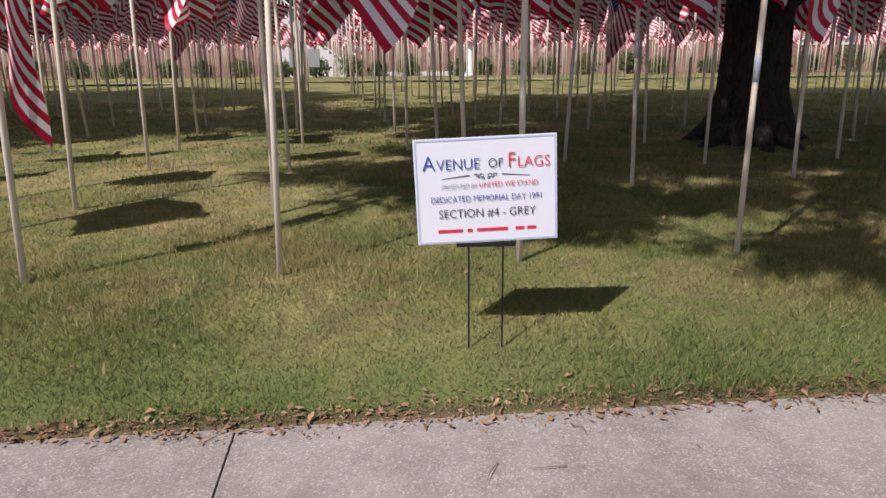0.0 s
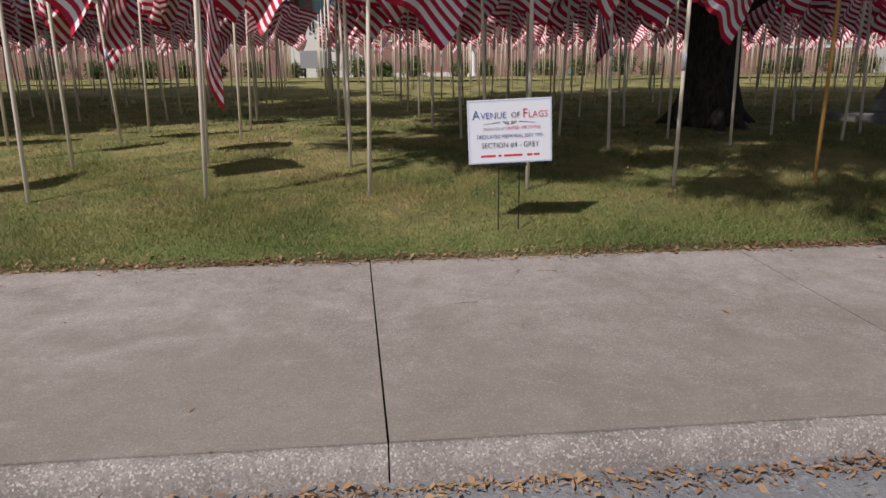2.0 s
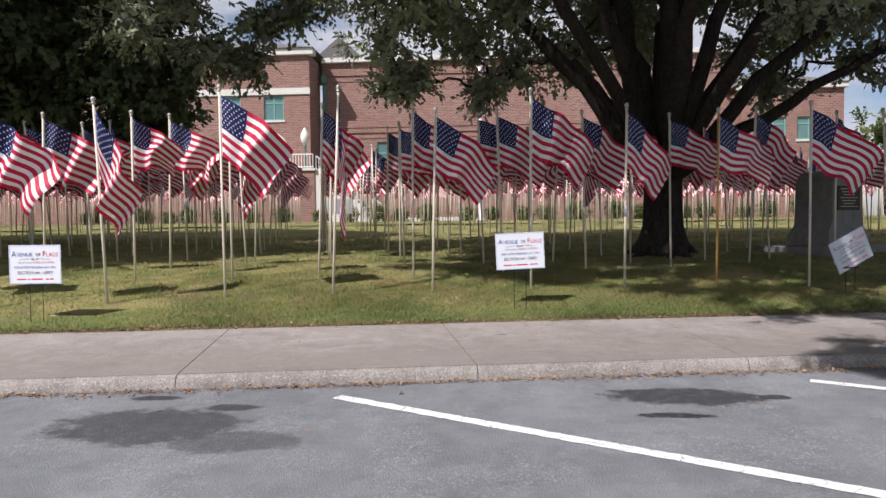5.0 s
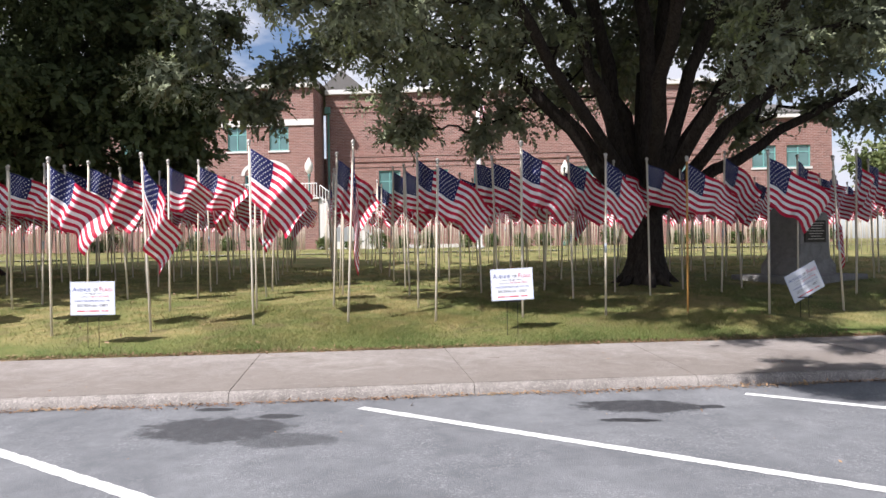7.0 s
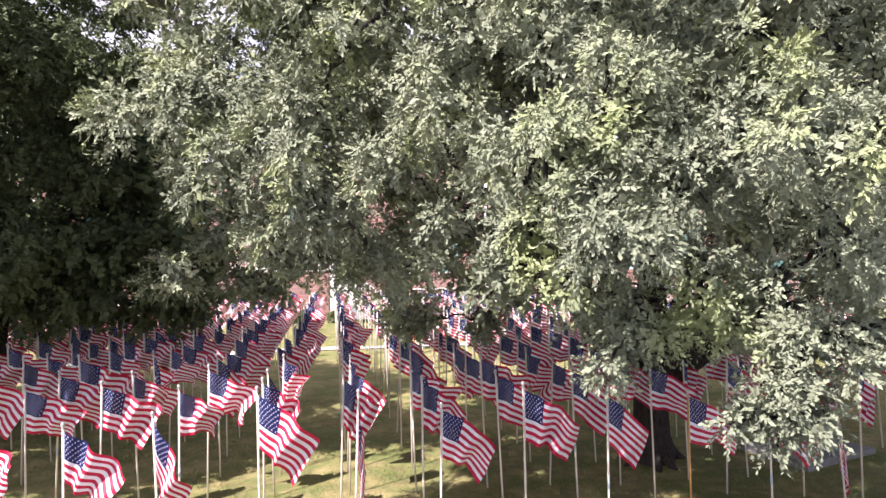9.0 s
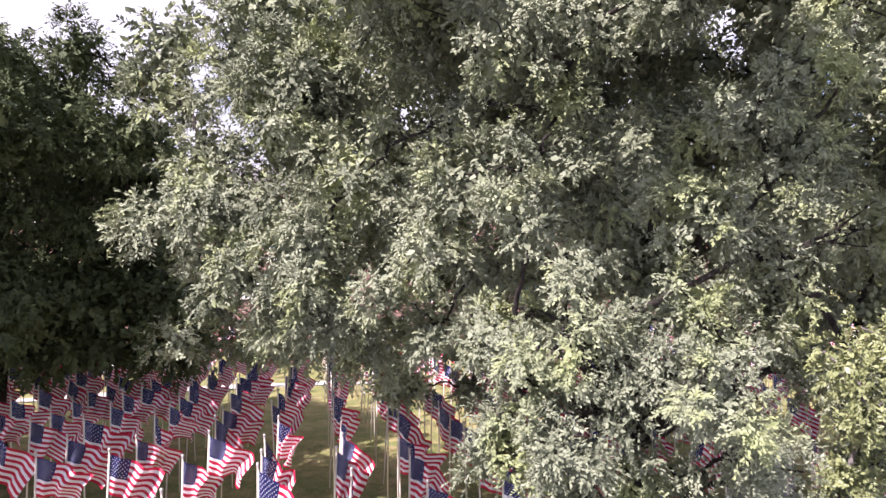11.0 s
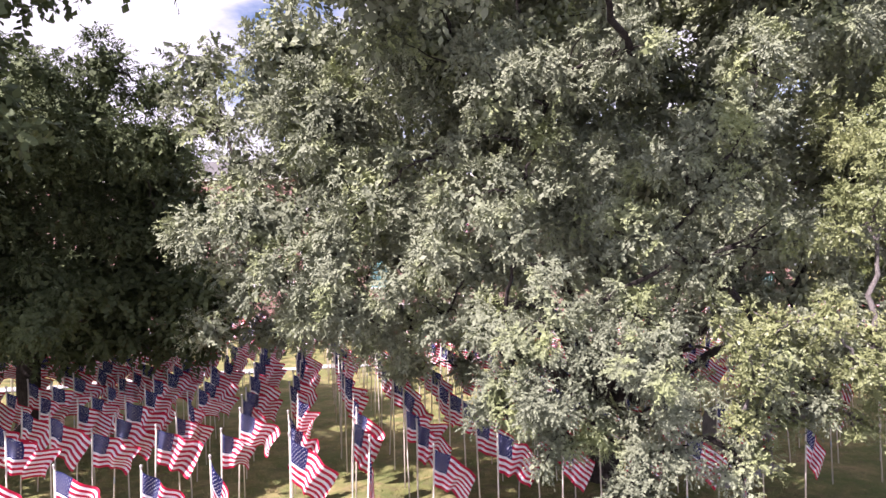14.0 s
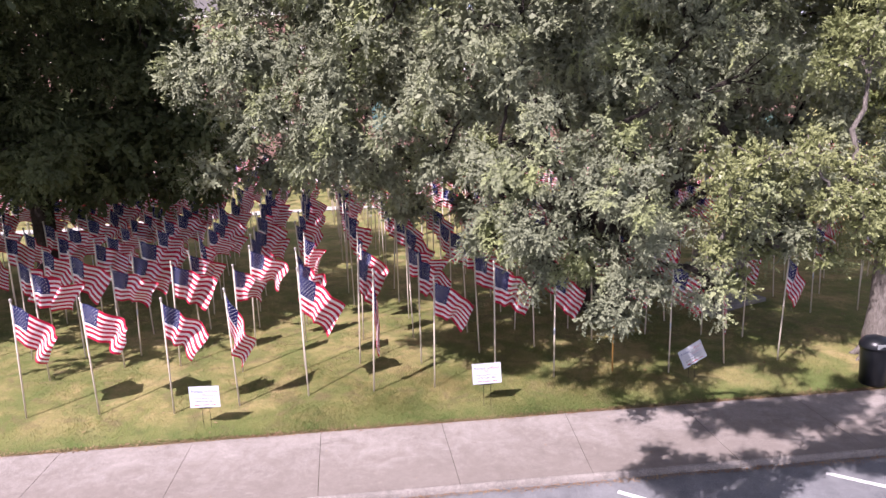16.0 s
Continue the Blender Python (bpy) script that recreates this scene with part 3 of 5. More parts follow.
def mass(rng, centre, radius, leaf, thick, droop):
    """One leafy mass at a bough's end: lumps set round a centre, each clad in short drooping shoots. Returns the lumps and the leaves, n x 4 x 3."""
    centre = np.asarray(centre, dtype=float)
    want = 12
    d = unit(rng.normal(size=(60, 3)) + np.array([-0.05, -0.15, 0.08]))
    keep = []
    for q in d:
        if q[2] > -0.8 and all(q @ k < 0.66 for k in keep):
            keep.append(q)
        if len(keep) == want:
            break
    out = np.array(keep)
    n = len(out)
    lumps = centre + out * radius * rng.uniform(0.35, 0.98, (n, 1))
    rl = radius * rng.uniform(0.15, 0.40, n)
    sets = []
    per = 10
    for c, o, r in zip(lumps, out, rl):
        count = max(10, int(thick * (r / (2.0 * leaf)) ** 2))
        ds = unit(rng.normal(size=(count, 3)) * 0.8 + o * 0.5 + np.array([-0.1, -0.15, 0.45]))
        start = c + ds * r * rng.uniform(0.45, 1.0, (count, 1))
        grow = unit(ds * 0.75 + rng.normal(size=(count, 3)) * 0.32 + np.array([0, 0, -droop]))
        length = leaf * rng.uniform(1.6, 3.8, (count, 1))
        t = np.linspace(0.12, 1.0, per)[None, :, None]
        p = start[:, None] + grow[:, None] * length[:, None] * t - np.array([0, 0, 1.0]) * t ** 2 * length[:, None] * droop * 0.6
        side = unit(np.cross(grow, ds + rng.normal(size=ds.shape) * 0.3))[:, None]
        sign = np.where(np.arange(per) % 2 == 0, 1.0, -1.0)[None, :, None]
        way = unit((grow[:, None] * 0.75 + side * sign * (0.9 - 0.45 * t) + rng.normal(size=p.shape) * 0.28 + np.array([0, 0, -0.30 * droop])).reshape(-1, 3))
        face = unit((ds[:, None] * 0.85 + o * 0.55 + rng.normal(size=p.shape) * 0.20 + np.array([-0.08, -0.12, 0.30])).reshape(-1, 3))
        sets.append(blades(rng, p.reshape(-1, 3), way, face, leaf, 0.23 if leaf < 0.125 else 0.33))
        inner = int(1.3 * count)
        di = unit(rng.normal(size=(inner, 3)))
        pi = c + di * r * rng.uniform(0.1, 0.8, (inner, 1)) + (centre - c) * rng.uniform(0.0, 0.9, (inner, 1))
        sets.append(blades(rng, pi, unit(rng.normal(size=pi.shape) + np.array([0, 0, -0.3])), unit(di + o * 0.5 + np.array([0, 0, 0.4])), leaf * 1.9, 0.30))
    return lumps, np.concatenate(sets)


def blades(rng, p, way, face, leaf, slim):
    """Single leaves at p, each pointing its way and turned to face; slim: half width against length."""
    wide = unit(np.cross(way, face))
    nrm = unit(np.cross(wide, way))
    size = leaf * rng.uniform(0.6, 1.25, (len(p), 1))
    w = size * slim * rng.uniform(0.8, 1.2, (len(p), 1))
    mid = p + way * size * 0.52 + nrm * size * 0.06
    return np.stack([p, mid + wide * w, p + way * size - nrm * size * 0.05, mid - wide * w], axis=1)


def curve(a, b, rise, n, rng, wobble):
    a, b = Vector(a), Vector(b)
    out = []
    ctrl = a.lerp(b, 0.45) + Vector((0, 0, rise))
    for i in range(n + 1):
        t = i / n
        p = a * (1 - t) ** 2 + ctrl * 2 * t * (1 - t) + b * t * t
        k = wobble * math.sin(math.pi * t)
        out.append(p + Vector((rng.uniform(-k, k), rng.uniform(-k, k), rng.uniform(-k, k))))
    return out


def tree(name, label, base, girth, fork, masses, leaf_of, thick, bark, leaves, seed, droop=0.55, flare=1.9, stems=()):
    """masses: x, y, z and radius of each leafy mass; leaf_of: the length of the leaves at such a place."""
    rng = np.random.default_rng(seed)
    r = random.Random(seed)
    root = new(name)
    root.location = base
    b = Vector(base)
    top = Vector(fork)
    pieces = []
    trunk_path = [b + Vector((0, 0, -0.3)), b + Vector((0, 0, 0.0)), b.lerp(top, 0.12), b.lerp(top, 0.3), b.lerp(top, 0.65), top, top + Vector((0.1, 0.1, 1.4)), top + Vector((0.05, 0.3, 2.8))]
    pieces.append(tube(trunk_path, [girth * flare * 1.15, girth * flare, girth * 1.35, girth * 1.08, girth, girth * 1.02, girth * 0.8, girth * 0.35], 18))
    for i in range(7):
        a = 2 * math.pi * (i + r.uniform(-0.25, 0.25)) / 7
        out = Vector((math.cos(a), math.sin(a), 0))
        pieces.append(tube([b + out * girth * 0.72 + Vector((0, 0, 0.55)), b + out * girth * 1.15 + Vector((0, 0, 0.18)), b + out * girth * 1.75 + Vector((0, 0, 0.0)), b + out * girth * 2.4 + Vector((0, 0, -0.12))],
                           [girth * 0.30, girth * 0.33, girth * 0.22, girth * 0.1], 8))
    limbs = []
    for tx, ty, tz, r0, r1 in stems:
        path = curve(top + Vector((0, 0, -0.55)), (tx, ty, tz), 0.25, 9, r, 0.10)
        limbs.append(path)
        pieces.append(tube(path, [r0 + (r1 - r0) * i / 9 for i in range(10)], 12, False))
    quads = []
    for x, y, z, spread in sorted(masses, key=lambda m: (Vector(m[:3]) - top).length):
        tip = Vector((x, y, z))
        reach = (tip - top).length
        near = min(((p, lim) for lim in limbs for p in lim[3:] if (p - top).length < reach + 0.3), key=lambda e: (e[0] - tip).length + 0.6 * max(0.0, e[0].z - tip.z), default=None)
        if near and (near[0] - tip).length < 0.8 * reach:
            gap = (near[0] - tip).length
            limb = curve(near[0], tip, 0.14 * gap, 8, r, 0.03 * gap + 0.03)
            rad = 0.010 + 0.011 * gap + 0.012 * spread
        else:
            limb = curve(top + Vector((0, 0, r.uniform(-0.3, 0.8))), tip, min(reach, 7.0) * 0.14 + 0.2, 8, r, 0.012 * reach + 0.04)
            rad = girth * min(0.40, 0.13 + reach * 0.022)
        limbs.append(limb)
        pieces.append(tube(limb, [rad * (1 - 0.85 * (i / 8) ** 0.8) + 0.006 for i in range(9)], 7, False))
        leaf = leaf_of(x, y, z)
        lumps, q = mass(rng, tip, spread, leaf, thick * (0.9 if leaf > 0.12 else 1.0), droop)
        quads.append(q)
        for c in lumps:
            branch = curve(limb[r.choice((5, 6, 7))], c, 0.08 * spread, 4, r, 0.06 * spread)
            pieces.append(tube(branch, [0.013 * (1 - 0.75 * i / 4) + 0.003 for i in range(5)], 4, False))
    v, f = joined(pieces)
    trunk = child("trunk", mesh_from("trunk", v, f, bark, True), root)
    trunk.matrix_local = Matrix.Translation(-b)
    crown = child("crown", mesh_quads("crown", np.concatenate(quads), leaves), root)
    crown.matrix_local = Matrix.Translation(-b)
    tagged(root, label, "tree")
    return root


OAK_NEAR = [
    (0.85, -3.0, 4.42, 0.3), (1.22, -3.2, 4.52, 0.28), (1.68, -3.4, 4.41, 0.28), (1.58, -3.4, 4.14, 0.24), (0.71, -2.6, 4.57, 0.3), (0.12, -3.0, 4.74, 0.28), (1.41, -3.3, 3.98, 0.18), (1.94, -3.2, 4.95, 0.3),
    (0.47, -3.3, 5.5, 0.4), (0.79, -3.4, 5.73, 0.34), (0.65, -3.65, 5.0, 0.36), (0.25, -3.1, 5.01, 0.34), (1.02, -3.4, 5.25, 0.28), (1.53, -3.3, 5.88, 0.34),
    (1.56, -3.9, 5.36, 0.35), (1.35, -3.4, 5.42, 0.26), (1.92, -3.6, 4.85, 0.31), (1.99, -3.5, 4.37, 0.27), (1.66, -3.3, 3.97, 0.24), (1.58, -3.0, 4.61, 0.3),
    (1.86, -3.3, 5.64, 0.28), (0.43, -3.2, 4.74, 0.25), (1.16, -3.3, 4.8, 0.2), (0.14, -2.8, 5.58, 0.3),
]
OAK_STREET = [
    (3.28, -2.7, 5.29, 0.44), (3.97, -2.4, 5.38, 0.46), (2.91, -2.6, 4.56, 0.34), (2.7, -2.9, 4.03, 0.28), (3.31, -2.6, 4.82, 0.36), (3.87, -2.3, 4.62, 0.36),
    (4.54, -2.2, 5.21, 0.4), (2.26, -2.6, 7.42, 0.46), (1.93, -2.6, 6.61, 0.4), (2.69, -2.4, 7.12, 0.44), (2.57, -2.2, 6.25, 0.4), (2.61, -2.8, 7.79, 0.34),
    (1.65, -2.2, 6.87, 0.3), (3.24, -2.4, 7.94, 0.4), (3.93, -1.4, 6.63, 0.5), (2.1, -1.6, 8.94, 0.6), (3.45, -2.2, 8.68, 0.5),
]
OAK_FRONT = [
    (0.0, -0.9, 7.23, 0.62), (0.53, -1.7, 6.62, 0.5), (-0.51, -0.6, 6.63, 0.55), (0.95, -2.4, 6.19, 0.36), (-1.49, 0.3, 7.56, 0.78), (-2.2, 0.9, 6.63, 0.72),
    (-1.14, 0.2, 6.05, 0.55), (-3.53, 1.7, 6.3, 0.66), (-3.91, 1.9, 7.25, 0.64), (0.42, -0.9, 8.62, 0.66), (1.33, -0.8, 8.99, 0.72), (1.0, -0.4, 8.17, 0.6),
    (-0.19, 0.0, 8.13, 0.5), (0.21, -1.2, 5.67, 0.45), (-0.53, 0.4, 5.41, 0.5), (0.69, -0.8, 7.38, 0.5),
]
OAK_LEFT = [
    (-2.74, 1.8, 8.75, 0.9), (-2.07, 2.2, 9.42, 0.9), (-3.84, 2.4, 9.71, 0.85), (-5.27, 3.2, 9.44, 0.85), (-3.47, 2.8, 10.77, 1.0), (-4.43, 2.4, 8.31, 0.7),
    (-1.3, 1.6, 10.35, 0.8), (-5.69, 3.8, 10.64, 0.8), (-2.0, 1.2, 5.69, 0.55), (-3.27, 2.4, 5.43, 0.5), (-1.78, 2.4, 5.15, 0.55), (-1.18, 3.0, 4.8, 0.5),
]
OAK_ARM = [
    (-6.67, 7.5, 6.45, 0.62), (-6.78, 6.6, 4.83, 0.52), (-5.74, 8.0, 4.72, 0.45), (-6.22, 7.6, 5.58, 0.5), (-6.1, 8.4, 6.6, 0.42),
    (-5.28, 8.6, 4.61, 0.34), (-4.4, 8.8, 5.7, 0.36), (-3.7, 8.6, 6.1, 0.42), (-5.0, 8.6, 5.5, 0.34),
]
OAK_UNDER = [
    (-2.07, 6.5, 4.42, 0.55), (-1.56, 7.0, 3.81, 0.42), (-0.51, 7.5, 4.59, 0.6), (0.36, 8.6, 4.36, 0.5), (-2.23, 5.5, 5.14, 0.6), (-1.0, 6.0, 5.14, 0.7),
    (0.31, 6.5, 5.24, 0.7), (1.58, 10.5, 5.06, 0.6), (2.83, 11.0, 6.46, 0.8), (-2.65, 5.0, 5.31, 0.36), (-0.28, 7.5, 3.74, 0.3), (-2.03, 7.0, 3.71, 0.3),
    (5.74, 11.5, 6.96, 0.7), (7.56, 11.0, 6.0, 0.8), (6.73, 11.5, 4.37, 0.5), (7.17, 7.5, 5.06, 0.6), (7.19, 8.5, 4.33, 0.4), (7.99, 8.0, 4.08, 0.36),
    (-0.13, 4.5, 5.34, 0.6), (-1.41, 4.0, 5.31, 0.5), (7.19, 6.5, 5.32, 0.7), (5.95, 7.0, 5.97, 0.5), (1.36, 6.0, 5.38, 0.4),
]
LEFT_EDGE = [
    (-10.7, 9.0, 12.52, 1.15), (-11.99, 8.0, 11.98, 1.1), (-9.71, 10.0, 11.97, 1.0), (-11.11, 8.2, 10.38, 1.25), (-12.4, 7.8, 9.86, 1.1), (-9.91, 9.2, 9.95, 1.1),
    (-9.24, 10.2, 10.31, 0.9), (-12.48, 9.6, 8.4, 1.2), (-10.87, 10.4, 7.79, 1.2), (-9.59, 11.0, 8.01, 1.0), (-13.54, 9.2, 7.71, 1.1), (-13.26, 11.4, 5.9, 1.2),
    (-10.87, 11.8, 5.9, 1.2), (-14.61, 11.0, 4.68, 1.1), (-9.28, 12.0, 6.08, 0.9), (-11.84, 11.6, 4.47, 0.8), (-9.53, 11.8, 4.65, 0.8), (-13.57, 11.4, 4.12, 0.8),
]


def dome(seed, step, x0, y0, rx, ry, base, rise, size, keep):
    """Masses spread over the vault of a wide crown."""
    r = random.Random(seed)
    found = []
    for i in range(-8, 9):
        for j in range(-8, 9):
            x, y = x0 + (i + 0.5 * (j % 2)) * step + r.uniform(-0.35, 0.35) * step, y0 + j * step * 0.87 + r.uniform(-0.35, 0.35) * step
            rho = ((x - x0) / rx) ** 2 + ((y - y0) / ry) ** 2
            if rho < 1.0:
                z = base + rise * math.sqrt(1.0 - rho) + r.uniform(-0.4, 0.4)
                if keep(x, y, z):
                    found.append((x, y, z, size * r.uniform(0.8, 1.15)))
    return found


def oak_leaf(x, y, z):
    if (y < -2.0 and z > 9.0) or (y < 4.5 and z > 10.6):
        return 0.13
    return min(0.22, max(0.033, 0.033 + 0.0078 * (y + 4.0) + (0.06 if y > 3.6 and z > 2.0 + 0.38 * (y + 6.84) else 0.0)))


OAK_HEART = [
    (1.52, 1.8, 7.12, 0.7), (2.74, 2.2, 5.84, 0.7), (1.97, 1.2, 7.92, 0.7), (2.33, 2.2, 6.84, 0.8), (2.75, 2.2, 6.02, 0.7), (3.86, 2.8, 5.12, 0.8),
    (5.05, 3.2, 5.61, 0.85), (6.32, 3.4, 5.78, 0.9), (3.9, 2.8, 4.01, 0.6), (4.31, 2.4, 6.48, 0.8), (7.49, 3.5, 5.41, 0.9), (6.99, 3.2, 6.94, 0.9),
    (5.1, 2.2, 7.33, 0.8), (5.62, 3.4, 4.57, 0.7), (7.14, 4.0, 4.46, 0.7), (-3.83, 3.4, 7.29, 0.6), (-2.86, 3.0, 7.98, 0.7), (-1.28, 2.2, 6.98, 0.6),
    (-0.1, 1.6, 6.21, 0.6), (1.72, 1.5, 7.47, 0.7),
]


def clear_of_gap(x, y, z):
    """Above the open space under the boughs, and outside the wedge between the oak and its neighbour."""
    return (z > 2.2 + 0.38 * (y + 6.84) or (y > 9.6 and z > 5.9)) and (x > -0.20 * (y + 6.84) or z > 2.6 + 0.40 * (y + 6.84))


OAK_VAULT = dome(4, 2.6, 3.6, 4.8, 10.0, 9.6, 4.6, 9.8, 1.6, lambda x, y, z: y > 3.4 and z > 6.0 and clear_of_gap(x, y, z))
OAK_MIDDLE = dome(7, 2.4, 3.8, 5.0, 9.2, 7.2, 5.2, 6.6, 1.3, lambda x, y, z: y > 0.3 and clear_of_gap(x, y, z))
OAK_INSIDE = dome(6, 2.3, 4.2, 6.6, 8.6, 7.6, 5.4, 3.2, 1.1, lambda x, y, z: y > 2.2 and clear_of_gap(x, y, z) and math.hypot(x - 3.4, y - 8.6) > 1.6)
# high boughs above the view, added to shade the sidewalk, lawn and trunk
OAK_SHADE_OVER = [(0.6, -4.0, 9.7, 0.75), (1.4, -4.4, 10.0, 0.6), (-0.4, -4.3, 9.8, 0.55),
            (-1.2, -1.4, 10.9, 0.9), (-0.6, 0.0, 11.2, 0.9), (-1.9, -0.2, 11.0, 0.8)]
OAK_OPEN = [(-2.59, 1.0, 5.94, 0.45), (-2.17, 1.0, 5.57, 0.4), (-3.53, 3.0, 5.2, 0.36), (-2.91, 3.0, 5.08, 0.38), (-2.21, 3.0, 4.9, 0.38), (-2.9, 1.6, 5.5, 0.4), (-3.13, 3.0, 6.36, 0.5), (0.75, 3.0, 6.28, 0.55), (0.9, 5.0, 6.4, 0.6), (1.62, -0.5, 5.65, 0.34), (1.7, 0.4, 5.5, 0.4)]
# unseen top layer, added to keep sun off the crown's heart
OAK_SHADE_TOP = dome(21, 2.2, 2.2, 1.4, 4.6, 4.4, 9.8, 2.8, 1.5, lambda x, y, z: z > 10.6 and y > -1.2)
oak = tree("oak_tree", "great spreading oak with dark ridged trunk and dense grey-green crown", (3.4, 8.6, 0.48), 0.38, (3.4, 8.6, 2.5),
           OAK_NEAR + OAK_STREET + OAK_FRONT + OAK_LEFT + OAK_ARM + OAK_UNDER + OAK_HEART + OAK_SHADE_OVER + OAK_OPEN + OAK_SHADE_TOP + OAK_VAULT + OAK_MIDDLE + OAK_INSIDE, oak_leaf, 18.5, M_BARK, M_OAK, 5, droop=0.30, flare=1.28,
           stems=((0.2, 7.9, 5.4, 0.24, 0.10), (1.2, 6.4, 6.6, 0.20, 0.09), (2.2, 8.3, 7.0, 0.25, 0.13), (3.2, 7.6, 8.0, 0.24, 0.12), (4.0, 8.7, 7.6, 0.24, 0.14), (5.0, 7.2, 7.4, 0.20, 0.10), (6.2, 8.4, 6.6, 0.23, 0.10),
                  (7.2, 6.8, 6.0, 0.18, 0.07), (7.9, 8.1, 4.7, 0.17, 0.07), (1.4, 7.2, 4.2, 0.15, 0.05), (-0.8, 3.2, 6.8, 0.16, 0.07), (2.6, 1.6, 7.2, 0.17, 0.08), (5.4, 1.8, 7.0, 0.15, 0.07)))


def broad_leaf(x, y, z):
    return 0.12 if x > -14.0 and y < 10.6 else 0.20


LEFT_BELT = [(-15.6, 12.4, 7.0, 1.3), (-13.9, 12.8, 7.1, 1.3), (-12.2, 13.0, 6.9, 1.3), (-10.4, 13.2, 6.9, 1.1), (-9.6, 13.0, 8.4, 1.0), (-13.6, 13.0, 5.2, 1.1), (-11.6, 13.2, 5.4, 1.0),
             (-14.8, 14.0, 6.2, 1.3), (-12.8, 14.2, 6.4, 1.3), (-11.0, 14.4, 7.8, 1.3), (-12.4, 14.0, 8.6, 1.4), (-14.4, 13.8, 8.4, 1.4), (-10.2, 14.2, 6.2, 1.1), (-12.0, 11.8, 10.2, 1.4), (-13.8, 11.4, 9.8, 1.4), (-10.6, 12.4, 9.4, 1.3)]
# unseen masses on the sun's side, added to shade the tree's lower face
LEFT_SHADE_FORE = [(-14.2, 7.4, 9.6, 1.4), (-15.4, 6.6, 10.6, 1.5), (-14.8, 7.6, 8.0, 1.2), (-16.0, 8.2, 9.2, 1.5), (-13.6, 6.2, 11.6, 1.2), (-16.2, 6.8, 7.6, 1.4), (-14.6, 8.6, 7.2, 1.3), (-13.4, 7.4, 8.2, 1.0)]
LEFT_LOW = [(-15.9, 14.0, 4.2, 1.0), (-14.4, 14.2, 3.9, 1.0), (-13.0, 14.0, 4.0, 1.0), (-11.6, 14.2, 4.0, 0.9), (-10.2, 14.4, 4.3, 0.8), (-17.5, 14.4, 4.0, 1.1), (-9.0, 12.5, 4.7, 0.8), (-8.6, 12.6, 5.7, 0.8), (-9.6, 13.0, 4.0, 0.7)]
LEFT_BACK = dome(8, 2.4, -15.0, 11.0, 6.2, 5.0, 6.2, 5.8, 1.5, lambda x, y, z: x < -11.0 or y > 10.5)
LEFT_SKIRT = dome(10, 2.2, -14.8, 10.6, 6.4, 4.4, 4.0, 2.2, 1.2, lambda x, y, z: x < -10.8 or y > 11.0)
tree("broadleaf_tree", "dark glossy-leaved tree with low branches, mostly in shade", (-15.2, 12.0, 0.75), 0.36, (-15.2, 12.0, 3.2),
     LEFT_EDGE + LEFT_BELT + LEFT_LOW + LEFT_SHADE_FORE + LEFT_BACK + LEFT_SKIRT, broad_leaf, 21.0, M_BARK, M_DARKLEAF, 9, droop=0.35)
RIGHT_MASSES = [(4.4, -2.7, 6.9, 0.6), (4.7, -2.4, 5.0, 0.5), (5.6, -2.0, 5.6, 0.6), (6.4, -2.0, 6.8, 0.9), (5.0, -2.2, 7.6, 0.7), (4.9, -2.6, 4.5, 0.42), (5.6, -1.6, 4.9, 0.5), (7.4, -1.2, 5.6, 0.8), (9.5, -1.5, 6.4, 1.2),
                (12.5, 2.0, 8.0, 1.7), (9.0, 1.0, 9.0, 1.6), (9.0, 3.0, 12.0, 2.0), (12.0, 8.0, 10.0, 2.0), (6.8, 0.4, 8.2, 1.1), (8.2, 2.8, 8.0, 1.3)]
RIGHT_HANG = [
    (2.74, -3.1, 5.5, 0.28), (3.18, -2.8, 5.58, 0.27), (3.64, -2.5, 5.28, 0.3), (4.11, -2.2, 5.13, 0.27), (3.97, -3.1, 5.14, 0.28), (4.42, -2.8, 4.89, 0.3), (4.27, -2.5, 4.43, 0.2),
    (4.0, -2.2, 4.72, 0.25), (2.87, -3.1, 5.1, 0.24), (2.85, -2.8, 4.62, 0.21), (3.14, -2.5, 4.1, 0.2), (3.55, -2.2, 4.44, 0.23), (3.62, -3.1, 5.69, 0.25), (4.26, -2.8, 5.46, 0.28),
]
tree("street_tree", "pale-barked tree with yellowing leaves beside the sidewalk", (9.55, 5.2, 0.25), 0.30, (9.5, 5.1, 4.4),
     RIGHT_MASSES + RIGHT_HANG, oak_leaf, 14.0, M_BARK_PALE, M_OAK_YELLOW, 13, droop=0.15, flare=1.5)


# crown of an added tree, out of view, that shades the back lawn
SHADE_MASSES = [(-10.6, 3.8, 10.2, 1.1), (-11.2, 2.6, 8.6, 1.2), (-12.6, 1.2, 8.0, 1.6), (-12.6, 3.4, 9.6, 1.4), (-13.8, 4.2, 7.6, 1.6), (-15.2, 2.2, 9.0, 1.8),
                (-16.6, 5.4, 8.6, 1.8), (-17.6, 3.4, 7.4, 2.0), (-14.6, 0.6, 10.0, 1.6), (-11.6, 3.0, 11.8, 1.6), (-10.0, 3.2, 13.2, 1.7), (-8.4, 3.8, 14.0, 1.6),
                (-12.6, 1.2, 12.6, 1.6), (-10.6, 1.2, 14.4, 1.6), (-8.8, 2.0, 15.4, 1.6), (-13.6, 3.2, 12.8, 1.8), (-12.0, 2.8, 14.8, 1.9), (-15.2, 1.8, 12.2, 1.8), (-7.2, 2.6, 15.2, 1.3),
                (-15.9, 5.3, 10.0, 1.7), (-14.6, 5.4, 9.0, 1.5), (-17.2, 6.2, 10.2, 1.7), (-13.4, 4.4, 11.4, 1.4)]
